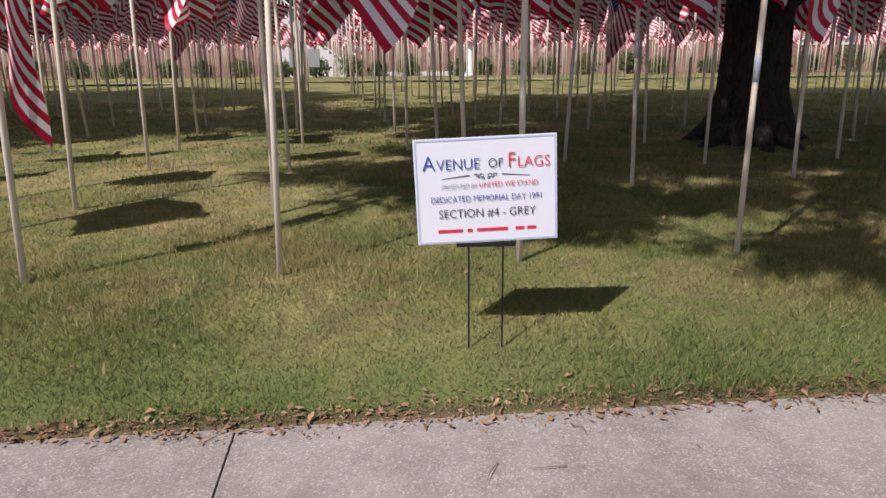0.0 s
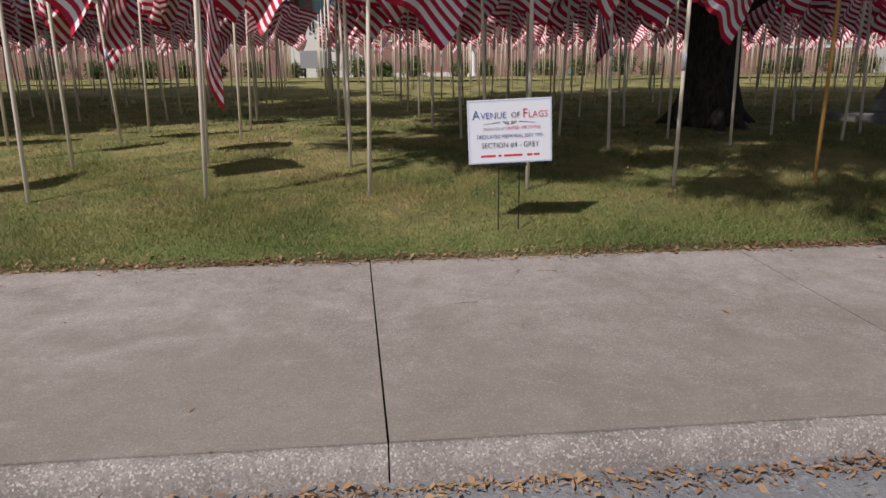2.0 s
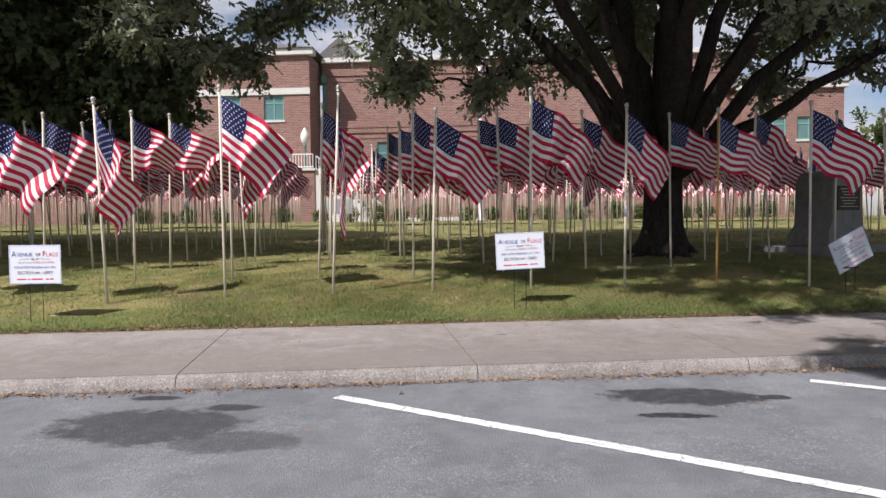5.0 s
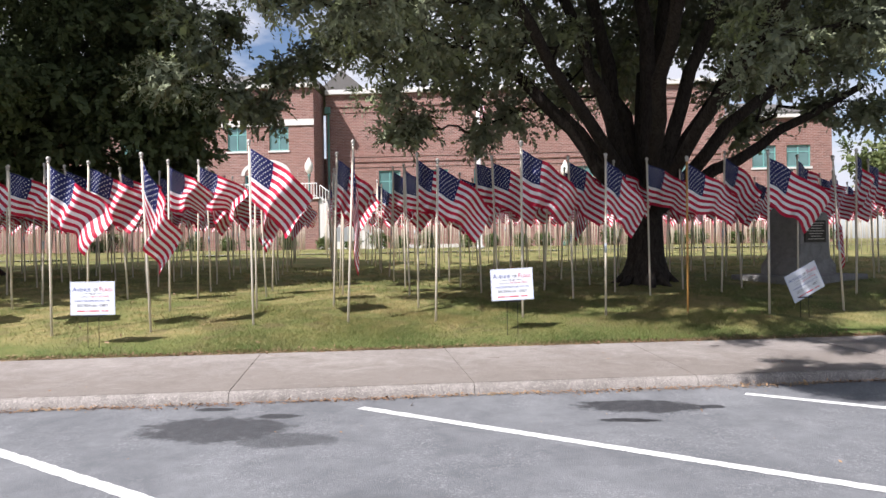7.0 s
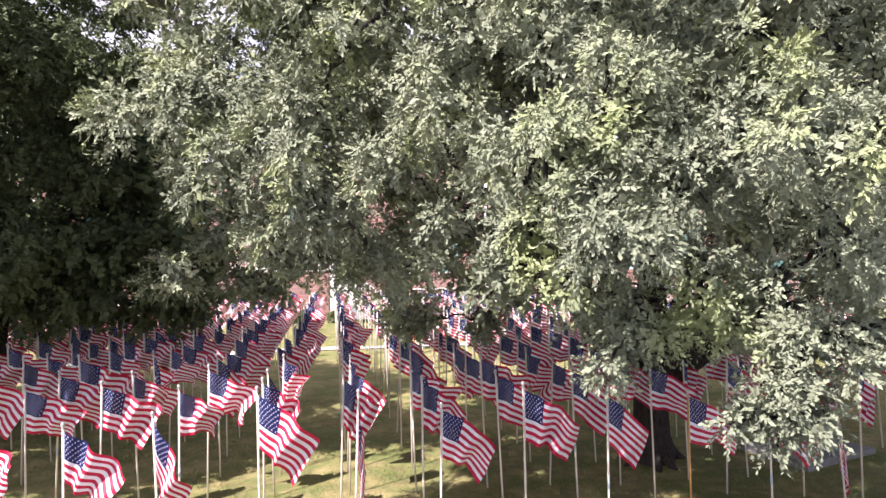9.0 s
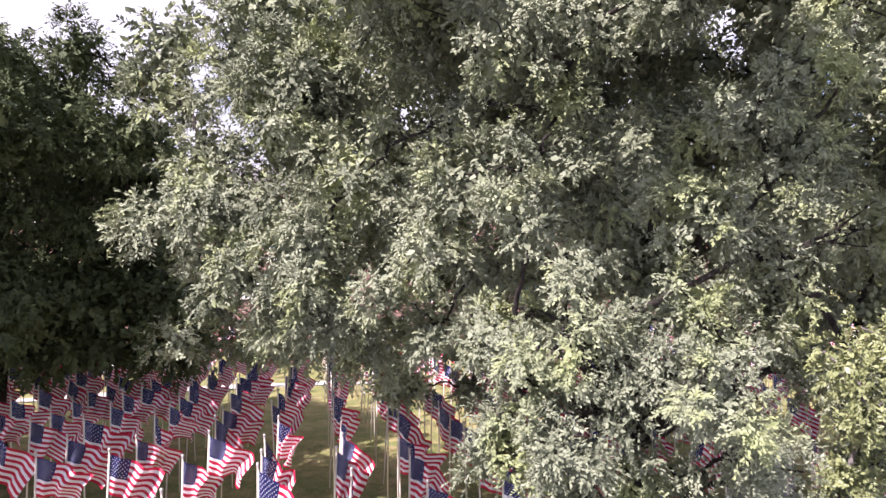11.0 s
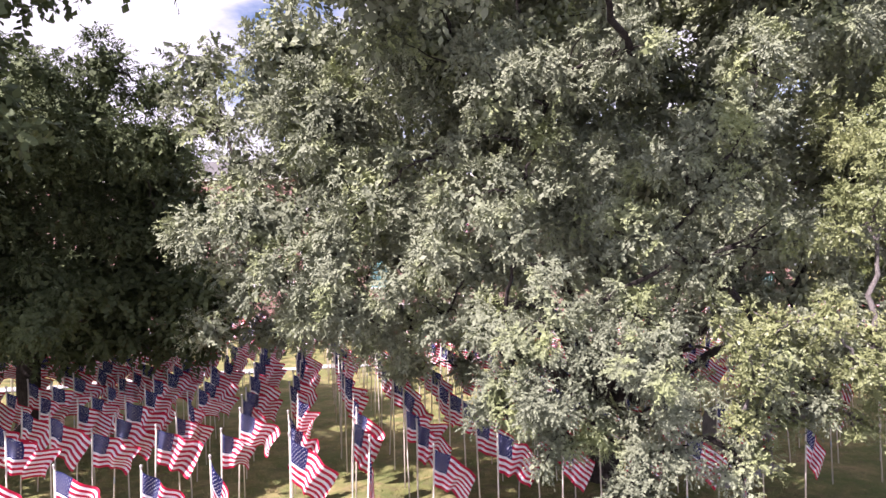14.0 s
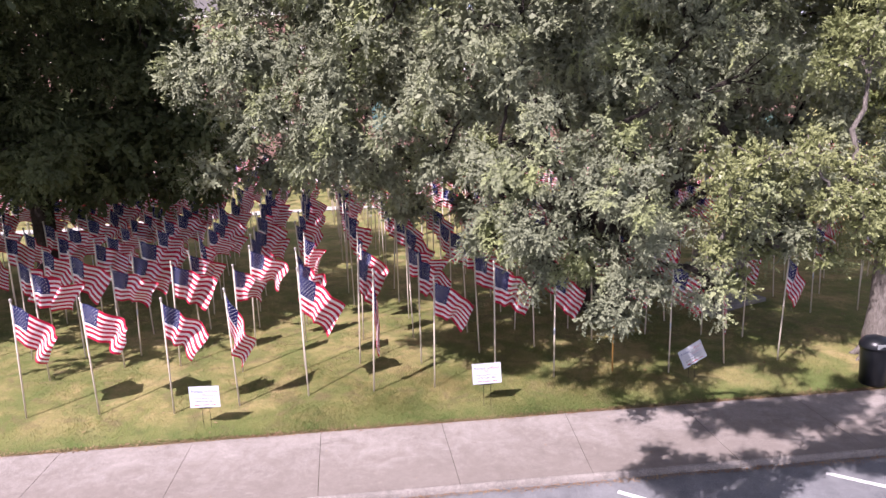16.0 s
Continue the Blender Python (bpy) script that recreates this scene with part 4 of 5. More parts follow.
tree("broadleaf_tree", "tall unseen tree added to shade the lawn and left tree", (-15.4, 3.9, 0.3), 0.34, (-15.4, 3.9, 3.4), SHADE_MASSES, lambda x, y, z: 0.24, 15.0, M_BARK, M_DARKLEAF, 15, droop=0.35)


def far_tree(x, y, h, spread, seed, leaves):
    z = float(lawn_z(x, y))
    r = random.Random(seed)
    tips = [(x + r.uniform(-1, 1) * spread, y + r.uniform(-0.6, 0.6) * spread, z + h * r.uniform(0.4, 0.9), spread * 0.5) for _ in range(9)]
    return tree("tree", "distant leafy tree beyond the lawn", (x, y, z), 0.22, (x, y, z + h * 0.25), tips, lambda x, y, z: 0.30, 7.0, M_BARK, leaves, seed, droop=0.2)


far_tree(27.0, 38.0, 7.5, 3.2, 21, M_FARLEAF)
far_tree(34.0, 46.0, 8.5, 3.8, 22, M_FARLEAF)
far_tree(41.0, 40.0, 9.0, 3.8, 23, M_SHRUB)
far_tree(-36.0, 34.0, 12.0, 4.5, 24, M_SHRUB)
far_tree(-44.0, 30.0, 13.0, 5.0, 25, M_SHRUB)
far_tree(52.0, 60.0, 11.0, 5.0, 26, M_FARLEAF)


# ---- flags ----
FLY, HOIST = 1.26, 0.77


def flag_grid(seed, droop, yaw, fold, slope=0.0, nu=22, nv=11):
    """A flag that hangs from its pole at the origin, hoist edge upright, the fly sagging by droop degrees; slope: how far the waves draw it in."""
    r = random.Random(seed)
    ph, ph2, amp = r.uniform(0, 6.28), r.uniform(0, 6.28), r.uniform(0.09, 0.15)
    wl_ = r.uniform(0.50, 0.80)
    pinch, pleat = r.uniform(0.05, 0.55) * max(0.1, 1.0 - droop / 72.0), r.uniform(6.0, 10.0)
    lead = 0.45 + 0.5 * min(1.0, max(0.0, (droop - 42.0) / 26.0))
    slope = slope or r.uniform(0.55, 0.88)
    pts = np.zeros((nv + 1, nu + 1, 3))
    for j in range(nv + 1):
        h = HOIST * j / nv
        x, y, z = 0.017, 0.0, 0.0
        ds = FLY / nu
        extra = fold * (j / nv - 0.3)
        for i in range(nu + 1):
            s = ds * i
            k = min(1.0, s / 0.9)
            a = radians(min(80.0, droop * (lead + (1.2 - lead) * k) + extra * 14 * k))
            wave = amp * k * math.sin(6.283 * s / wl_ + ph + 1.7 * h) + 0.35 * amp * k * math.sin(13.0 * s + ph2 + 3.0 * h)
            swing = radians(0.4 * yaw + fold * 30 * k * (j / nv))
            fold_in = 0.20 * pinch * k * math.sin(pleat * h + ph2 + 2.0 * s)
            hang = h * (1 - 0.03 * k - pinch * k * k)
            back = 0.62 * a * k * (1.0 - min(0.9, max(0.0, (droop - 50.0) / 32.0)))
            pts[j, i] = (x + 0.5 * fold_in - hang * math.sin(back) * math.cos(swing), y + wave + fold_in + hang * math.sin(back) * math.sin(swing), z - hang * math.cos(back) + 0.03 * k * math.sin(5 * s + ph))
            draw = slope * (0.68 + 0.54 * min(1.0, s / 0.55))
            x += ds * math.cos(a) * math.cos(swing) * draw
            y -= ds * math.cos(a) * math.sin(swing) * draw
            z -= ds * math.sin(a) * (0.55 + 0.45 * slope)
    return pts


def flag_mesh(*args, nu=22, nv=11):
    pts = flag_grid(*args, nu=nu, nv=nv)
    verts = pts.reshape(-1, 3)
    n = nu + 1
    faces, uvs = [], []
    for j in range(nv):
        for i in range(nu):
            a = j * n + i
            faces.append((a, a + n, a + n + 1, a + 1))
            for jj, ii in ((j, i), (j + 1, i), (j + 1, i + 1), (j, i + 1)):
                uvs.append((ii / nu, 1 - jj / nv))
    return mesh_from("flag", verts, faces, M_FLAG, True, uvs)


SHAPES = [(1, 24, -50, 0.3), (2, 30, -46, 0.4), (3, 14, -36, 0.2), (4, 30, -56, 0.5), (5, 27, -50, -0.3), (6, 58, -52, 0.4), (7, 32, -42, 0.4), (8, 22, -56, 0.5),
          (9, 52, -46, 0.3), (10, 37, -60, 0.6), (11, 44, -52, 0.4), (12, 23, -36, 0.2), (13, 34, -63, 0.7), (14, 36, -34, 0.5),
          (15, 36, -60, 0.4), (16, 44, -85, 0.3), (17, 30, -40, 0.4), (18, 50, -95, 0.5), (19, 40, -30, 0.3), (20, 34, -75, -0.3), (21, 46, -50, 0.5), (22, 60, -60, 0.4), (23, 66, -70, 0.2), (24, 70, -95, 0.15)]
# the front row, each flag as it hangs
SHAPES += [(31, 38, 0, 0.3, 0.88), (32, 30, 0, 0.3, 0.88), (33, 45, -50, 0.3, 0.88), (34, 62, 0, 0.15, 0.88), (35, 42, 0, 0.3, 0.88), (36, 80, -150, 0.1, 0.88), (37, 40, -53, 0.3, 0.88), (38, 34, -66, 0.3, 0.88), (39, 42, -82, 0.3, 0.88), (40, 32, -72, 0.3, 0.88), (41, 40, 0, 0.3, 0.88), (42, 72, -158, 0.15, 0.88), (43, 45, -103, 0.3, 0.88)]
FLAGS = [flag_mesh(*s) for s in SHAPES]
POLE_H = 2.58
pv, pf = tube([(0, 0, -0.25), (0, 0, 1.3), (0, 0, POLE_H)], [0.0180, 0.0180, 0.0150], 10)
POLE_MESH = mesh_from("pole", pv, pf, M_POLE, True)
POLE_MESH_WOOD = mesh_from("pole", pv, pf, M_POLE_WOOD, True)
cv, cf = lathe([(0.012, POLE_H - 0.01), (0.026, POLE_H), (0.026, POLE_H + 0.012), (0.016, POLE_H + 0.022), (0.030, POLE_H + 0.04), (0.033, POLE_H + 0.06), (0.022, POLE_H + 0.082), (0.004, POLE_H + 0.09)], 10)
CAP_MESH = mesh_from("finial", cv, cf, M_CAP, True)
kv, kf = tube([(0, 0, 1.04), (0, 0, 1.19)], [0.0192, 0.0192], 10)
RING_MESH = mesh_from("sleeve", kv, kf, M_SLEEVE, True)


def flag_on_pole(x, y, shape, lean=(0, 0), wood=False, scale=1.0, turn=0.0):
    root = new("flag_on_pole")
    z = float(lawn_z(x, y))
    root.matrix_world = pose(x, y, z, lean[1], lean[0], 0) @ Matrix.Diagonal((1, 1, scale, 1))
    child("pole", POLE_MESH_WOOD if wood else POLE_MESH, root)
    child("finial", CAP_MESH, root)
    if int(abs(x) * 100) % 4 == 0:
        child("sleeve", RING_MESH, root)
    f = child("flag", FLAGS[shape % len(FLAGS)], root)
    f.matrix_local = pose(0, 0, POLE_H - 0.045, 0, 0, turn)
    label = "stars and stripes flag on a yellow wooden pole" if wood else "drooping stars and stripes flag on a slim pale pole"
    return tagged(root, label, "flag", "flags on the lawn")


# front rows as planted, then a steady grid behind them
FRONT = [(-9.54, 2.2, 24), (-8.05, 2.37, 25), (-6.43, 2.4, 26), (-5.15, 2.77, 27), (-3.73, 3.14, 28), (-2.31, 3.32, 29), (-0.98, 3.58, 30), (0.38, 3.82, 31), (1.72, 4.09, 32), (3.1, 4.39, 33), (4.36, 4.3, 34), (5.8, 4.86, 35), (7.1, 5.02, 36)]
SECOND = [(-10.0, 3.75, 0), (-8.66, 4.6, 1), (-7.25, 4.6, 3), (-5.6, 4.3, 4), (-4.13, 4.43, 6), (-2.85, 4.7, 12), (-1.38, 4.8, 9), (0.02, 5.3, 19), (1.4, 5.65, 13), (2.9, 6.1, 1), (4.32, 6.4, 18), (5.75, 6.4, 16), (6.74, 6.25, 10)]
HEIGHTS = [2.62, 2.6, 2.58, 2.66, 2.87, 2.81, 2.56, 2.80, 2.64, 2.60, 2.66, 2.62, 2.6]
LEANS = {0: (1.5, 0), 1: (-1.5, 0), 2: (0.8, 1.5), 3: (-1.2, 2.0), 4: (-2.0, -4.0), 5: (2.6, 0.5), 6: (1.4, -0.5), 7: (0.2, 0), 8: (0.9, -1.0), 9: (0.2, 0.5), 10: (0.8, -1.5), 11: (-3.5, 0.5), 12: (2.4, 0)}
rf = random.Random(42)
planted = []
for i, (x, y, k) in enumerate(FRONT):
    flag_on_pole(x, y, k, LEANS[i], wood=(i == 9), scale=(HEIGHTS[i] - 0.09) / POLE_H, turn=rf.uniform(-4, 4))
    planted.append((x, y))
for x, y, k in SECOND:
    flag_on_pole(x, y, k, (rf.uniform(-2, 2), rf.uniform(-2, 2)), scale=rf.uniform(0.97, 1.05), turn=rf.uniform(-15, 15))
    planted.append((x, y))
R1, C1, O1 = Vector((1.372, 0.205)), Vector((-0.36, 1.42)), Vector((0.38, 3.82))
spots = []
for j in range(2, 27):
    for i in range(-36, 30):
        p = O1 + R1 * i + C1 * j + Vector((rf.uniform(-0.08, 0.08), rf.uniform(-0.10, 0.10)))
        if p.y > 38 + 0.15 * p.x or abs(p.x) > 10 + p.y * 0.85:
            continue
        if math.hypot(p.x - 3.4, p.y - 8.6) < 1.2 or math.hypot(p.x - 7.0, p.y - 9.2) < 1.7 or math.hypot(p.x + 15.2, p.y - 12) < 0.8 or math.hypot(p.x - 9.55, p.y - 5.2) < 0.7:
            continue
        on_walk = np.interp(p.x, [-28, -20, -14, -9, -4, 3, 12, 26], [19.5, 22.2, 24.8, 26.8, 27.5, 28.4, 30.0, 32.5])
        if abs(p.y - on_walk) < 1.3:
            continue
        spots.append((p.x, p.y))
spots.sort(key=lambda s: s[1] * 1.0 + 0.25 * abs(s[0]))
NEAR = 250
FIELD = (0, 1, 3, 4, 6, 9, 10, 12, 13, 14, 16, 18, 19, 20, 21)
for x, y in spots[:NEAR]:
    flag_on_pole(x, y, rf.choice(FIELD), (rf.gauss(0, 1.8), rf.gauss(0, 1.8)), scale=rf.uniform(0.95, 1.05), turn=rf.gauss(6, 32))


def far_flags(rest):
    """The far field of flags, too many to count."""
    shapes = [flag_grid(40 + i, d, y, f, 0.0, 10, 7) for i, (d, y, f) in enumerate([(26, -60, 0.3), (34, -52, 0.4), (42, -80, 0.4), (30, -70, -0.3), (52, -68, 0.5), (36, -48, 0.2)])]
    verts, faces, uvs, slots = [], [], [], []
    for x, y in rest:
        z = float(lawn_z(x, y))
        base = len(verts)
        tv, tf = tube([(x, y, z - 0.1), (x + rf.uniform(-0.05, 0.05), y, z + POLE_H)], [0.018, 0.015], 5)
        verts += [tuple(v) for v in tv]
        for q in tf:
            faces.append(tuple(i + base for i in q))
            slots.append(1)
            uvs += [(0, 0)] * len(q)
        g = shapes[rf.randrange(6)]
        a = radians(rf.gauss(0, 24))
        base = len(verts)
        for p in g.reshape(-1, 3):
            verts.append((x + p[0] * math.cos(a) - p[1] * math.sin(a), y + p[0] * math.sin(a) + p[1] * math.cos(a), z + POLE_H - 0.05 + p[2]))
        for j in range(7):
            for i in range(10):
                k = base + j * 11 + i
                faces.append((k, k + 11, k + 12, k + 1))
                slots.append(0)
                for jj, ii in ((j, i), (j + 1, i), (j + 1, i + 1), (j, i + 1)):
                    uvs.append((ii / 10, 1 - jj / 7))
    me = mesh_from("far_flags", verts, faces, M_FLAG, True, uvs)
    me.materials.append(M_POLE)
    me.polygons.foreach_set("material_index", slots)
    tagged(new("far_flags", me), "distant field of stars and stripes flags on slim poles", "flags", kind="stuff")


far_flags(spots[NEAR:])


# ---- signs ----
def text_mesh(body, size, material, italic=0.0, wide=1.0):
    cu = bpy.data.curves.new("text", "FONT")
    cu.body, cu.size, cu.align_x, cu.align_y = body, size, "CENTER", "CENTER"
    cu.shear, cu.extrude, cu.resolution_u, cu.offset = italic, 0.0004, 3, -0.011 * size
    ob = bpy.data.objects.new("text", cu)
    scene.collection.objects.link(ob)
    dg = bpy.context.evaluated_depsgraph_get()
    dg.update()
    me = bpy.data.meshes.new_from_object(ob.evaluated_get(dg))
    bpy.data.objects.remove(ob)
    me.materials.clear()
    me.materials.append(material)
    me.transform(Matrix.Diagonal((wide, 1, 1, 1)))
    return me


SIGN_W, SIGN_H = 0.61, 0.457


def letters(board, body, x, z, size, material, italic=0.0, wide=1.0):
    ob = child("lettering", text_mesh(body, size, material, italic, wide), board)
    ob.matrix_local = pose(x, -0.0068, z, 90, 0, 0)
    return ob


def yard_sign(x, y, z, yaw, roll=0.0, lettered=True, legs=True, lift=0.45):
    root = new("yard_sign")
    root.matrix_world = pose(x, y, z, 0, 0, yaw)
    bm = a_box(-SIGN_W / 2, SIGN_W / 2, -0.002, 0.002, -SIGN_H / 2, SIGN_H / 2)
    board = part("board", bm, M_SIGN, root, "white corrugated plastic panel with red and blue print")
    board.matrix_local = pose(0, 0, lift + SIGN_H / 2, 0, roll, 0)
    bm = bmesh.new()
    w, h, t = SIGN_W / 2 - 0.005, SIGN_H / 2 - 0.005, 0.006
    for a in ((-w, w, -0.0044, -0.0026, h - t, h), (-w, w, -0.0044, -0.0026, -h, -h + t), (-w, -w + t, -0.0044, -0.0026, -h + t, h - t), (w - t, w, -0.0044, -0.0026, -h + t, h - t)):
        box(bm, *a)
    part("border", bm, M_SIGN_EDGE, board, "pale blue printed border")
    if lettered:
        top = 0.122
        for body, px, size, ink in (("A", -0.243, 0.092, M_INK_BLUE), ("VENUE", -0.117, 0.066, M_INK_BLUE), ("OF", 0.042, 0.056, M_INK_BLACK), ("F", 0.111, 0.092, M_INK_RED), ("LAGS", 0.205, 0.066, M_INK_RED)):
            letters(board, body, px, top - (0.0 if len(body) == 1 else 0.008), size, ink, 0.0, 0.92)
        for sgn in (-1, 1):
            bm = bmesh.new()
            for i in range(10):
                a0, a1 = 0.07 + 0.012 * i, 0.07 + 0.012 * (i + 1)
                zz = 0.066 - 0.0011 * i
                box(bm, min(sgn * a0, sgn * a1), max(sgn * a0, sgn * a1), -0.0044, -0.0028, zz - 0.0022 + 0.00018 * i, zz + 0.0022 - 0.00018 * i)
            part("flourish", bm, M_INK_BLACK, board)
        pieces = []
        for sgn in (-1, 1):
            for r0, cx, cz in ((0.013, 0.018, 0.064), (0.010, 0.040, 0.066), (0.008, 0.012, 0.052), (0.006, 0.030, 0.056)):
                pts = [(sgn * (cx + r0 * (1 - 0.04 * k) * math.cos(k * 0.5)), -0.0036, cz + 0.7 * r0 * (1 - 0.04 * k) * math.sin(k * 0.5)) for k in range(16)]
                pieces.append(tube(pts, [0.0011] * 16, 4))
        v, f = joined(pieces)
        child("scroll", mesh_from("scroll", v, f, M_INK_BLACK), board)
        letters(board, "PRESENTED BY", -0.118, 0.022, 0.027, M_INK_GREY, 0.25, 0.86)
        letters(board, "UNITED WE STAND", 0.096, 0.024, 0.031, M_INK_RED, 0.0, 0.92)
        letters(board, "DEDICATED MEMORIAL DAY 1991", 0.0, -0.034, 0.037, M_INK_BLUE, 0.0, 0.86)
        letters(board, "SECTION #4 - GREY", 0.0, -0.098, 0.052, M_INK_BLACK, 0.0, 0.92)
        bm = bmesh.new()
        for x0, x1 in ((-0.215, -0.108), (-0.088, -0.066), (-0.046, 0.088), (0.122, 0.160), (0.172, 0.212)):
            box(bm, x0, x1, -0.0044, -0.0028, -0.180, -0.166)
        part("name_bar", bm, M_INK_RED, board, "red bars of lettering")
    if legs:
        pieces = []
        for px in (-0.076, 0.076):
            pieces.append(tube([(px, 0.006, -0.15), (px, 0.006, lift + 0.01)], [0.0042, 0.0042], 6))
        for v, f in pieces:
            child("wire_leg", mesh_from("wire_leg", v, f, M_BLACK), root, "black wire leg")
        bm = a_box(-0.13, 0.13, -0.008, 0.012, lift - 0.022, lift - 0.004, bevel=0.003)
        part("crossbar", bm, M_BLACK, root, "black crossbar")
        for px in (-0.115, 0.115):
            v, f = tube([(px, 0.006, lift - 0.02), (px, 0.006, lift + 0.14)], [0.0035, 0.0035], 6)
            child("prong", mesh_from("prong", v, f, M_BLACK), root)
    return root


s1 = yard_sign(0.185, 2.86, float(lawn_z(0.185, 2.86)), 5.5, roll=-2.2, lift=0.592 - float(lawn_z(0.185, 2.86)))
tagged(s1, "white memorial yard sign on black wire legs at the lawn edge", "yard sign", "yard signs")
s2 = yard_sign(-5.535, 1.95, float(lawn_z(-5.535, 1.95)), 4.0)
tagged(s2, "white yard sign on a wire frame near the sidewalk", "yard sign", "yard signs")
s3 = yard_sign(4.80, 4.05, float(lawn_z(4.8, 4.05)), 16.0, roll=-25.0, lift=0.34)
tagged(s3, "white yard sign knocked askew on its wire frame", "yard sign", "yard signs")


# ---- monument ----
def monument(x, y):
    root = new("stone_monument")
    z = float(lawn_z(x, y))
    root.matrix_world = pose(x, y, z, 0, 0, 30)
    part("base_slab", a_box(-1.15, 1.15, -0.9, 0.9, -0.2, 0.13, bevel=0.02), M_STONE, root, "low grey stone plinth")
    bm = bmesh.new()
    prof = [(0.66, 0.13), (0.66, 0.34), (0.60, 0.44), (0.53, 0.52), (0.50, 0.70), (0.49, 1.25), (0.46, 1.46), (0.38, 1.60), (0.25, 1.68), (0.0, 1.70)]
    ring_a, ring_b = [], []
    for y0, ring in ((-0.42, ring_a), (0.42, ring_b)):
        for hx, hz in prof:
            ring.append(bm.verts.new((hx, y0 * (1.12 if hz < 0.4 else 1.0), hz)))
        for hx, hz in prof[-2::-1]:
            ring.append(bm.verts.new((-hx, y0 * (1.12 if hz < 0.4 else 1.0), hz)))
    bm.faces.new(ring_a)
    bm.faces.new(ring_b[::-1])
    for i in range(len(ring_a)):
        j = (i + 1) % len(ring_a)
        bm.faces.new((ring_a[j], ring_a[i], ring_b[i], ring_b[j]))
    bmesh.ops.recalc_face_normals(bm, faces=bm.faces)
    part("stone", bm, M_STONE, root, "weathered grey granite block with rounded top")
    part("plaque", a_box(-0.36, 0.36, -0.45, -0.415, 0.86, 1.36, bevel=0.008), M_BRONZE, root, "dark bronze plaque")
    bm = bmesh.new()
    for i in range(7):
        w = 0.28 - 0.05 * (i % 3)
        box(bm, -w, w, -0.4545, -0.4505, 1.29 - 0.06 * i, 1.305 - 0.06 * i)
    part("plaque_lines", bm, M_CAP, root, "raised lines of writing")
    tagged(root, "grey granite memorial stone with a dark plaque on a plinth", "monument")


monument(7.0, 9.2)


# ---- bin ----
def litter_bin(x, y):
    root = new("litter_bin")
    root.location = (x, y, float(lawn_z(x, y)) if across(x, y) > 0 else 0.0)
    v, f = lathe([(0.24, 0.0), (0.27, 0.03), (0.28, 0.5), (0.30, 0.82), (0.31, 0.84)], 28)
    child("body", mesh_from("body", v, f, M_BIN, True), root)
    v, f = lathe([(0.325, 0.84), (0.33, 0.88), (0.31, 0.97), (0.22, 1.06), (0.10, 1.10), (0.01, 1.11)], 28)
    child("lid", mesh_from("lid", v, f, M_BIN, True), root, "domed black lid")
    part("flap", a_box(-0.13, 0.13, -0.315, -0.28, 0.88, 0.99, bevel=0.01), M_CARD, root, "grey push flap")
    tagged(root, "black round litter bin with domed lid by the sidewalk", "litter bin")


litter_bin(8.72, 3.98)


# ---- building ----
def wall_with_openings(x0, x1, z0, z1, y, depth, holes, material, parent, name="wall"):
    """A wall along x whose front face is at y, with rectangular holes right through."""
    xs = sorted({x0, x1, *[h[0] for h in holes], *[h[1] for h in holes]})
    zs = sorted({z0, z1, *[h[2] for h in holes], *[h[3] for h in holes]})
    bm = bmesh.new()
    for a, b in zip(xs, xs[1:]):
        for c, d in zip(zs, zs[1:]):
            mx, mz = (a + b) / 2, (c + d) / 2
            if any(h[0] < mx < h[1] and h[2] < mz < h[3] for h in holes):
                continue
            box(bm, a, b, y, y + depth, c, d)
    bmesh.ops.remove_doubles(bm, verts=bm.verts, dist=0.0005)
    return part(name, bm, material, parent)


def window_unit(x0, x1, z0, z1, y, parent, rows=2, dark=False):
    root = new("window")
    root.parent = parent
    t = 0.09
    bm = bmesh.new()
    box(bm, x0, x1, y + 0.10, y + 0.22, z1 - t, z1)
    box(bm, x0, x1, y + 0.10, y + 0.22, z0, z0 + t)
    box(bm, x0, x0 + t, y + 0.10, y + 0.22, z0 + t, z1 - t)
    box(bm, x1 - t, x1, y + 0.10, y + 0.22, z0 + t, z1 - t)
    xm = (x0 + x1) / 2
    box(bm, xm - t / 2, xm + t / 2, y + 0.11, y + 0.21, z0 + t, z1 - t)
    zr = z1 - (z1 - z0) * 0.3
    box(bm, x0 + t, xm - t / 2, y + 0.12, y + 0.20, zr - t / 2, zr + t / 2)
    box(bm, xm + t / 2, x1 - t, y + 0.12, y + 0.20, zr - t / 2, zr + t / 2)
    part("window_frame", bm, M_TEAL, root, "teal metal frame")
    for a, b in ((x0 + t, xm - t / 2), (xm + t / 2, x1 - t)):
        for c, d in ((z0 + t, zr - t / 2), (zr + t / 2, z1 - t)):
            part("pane", a_box(a, b, y + 0.15, y + 0.17, c, d), M_DARKPANE if dark else M_PANE, root)
    part("window_sill", a_box(x0 - 0.1, x1 + 0.1, y - 0.08, y + 0.2, z0 - 0.16, z0 - 0.003), M_TRIM, root, "pale stone sill")
    return root


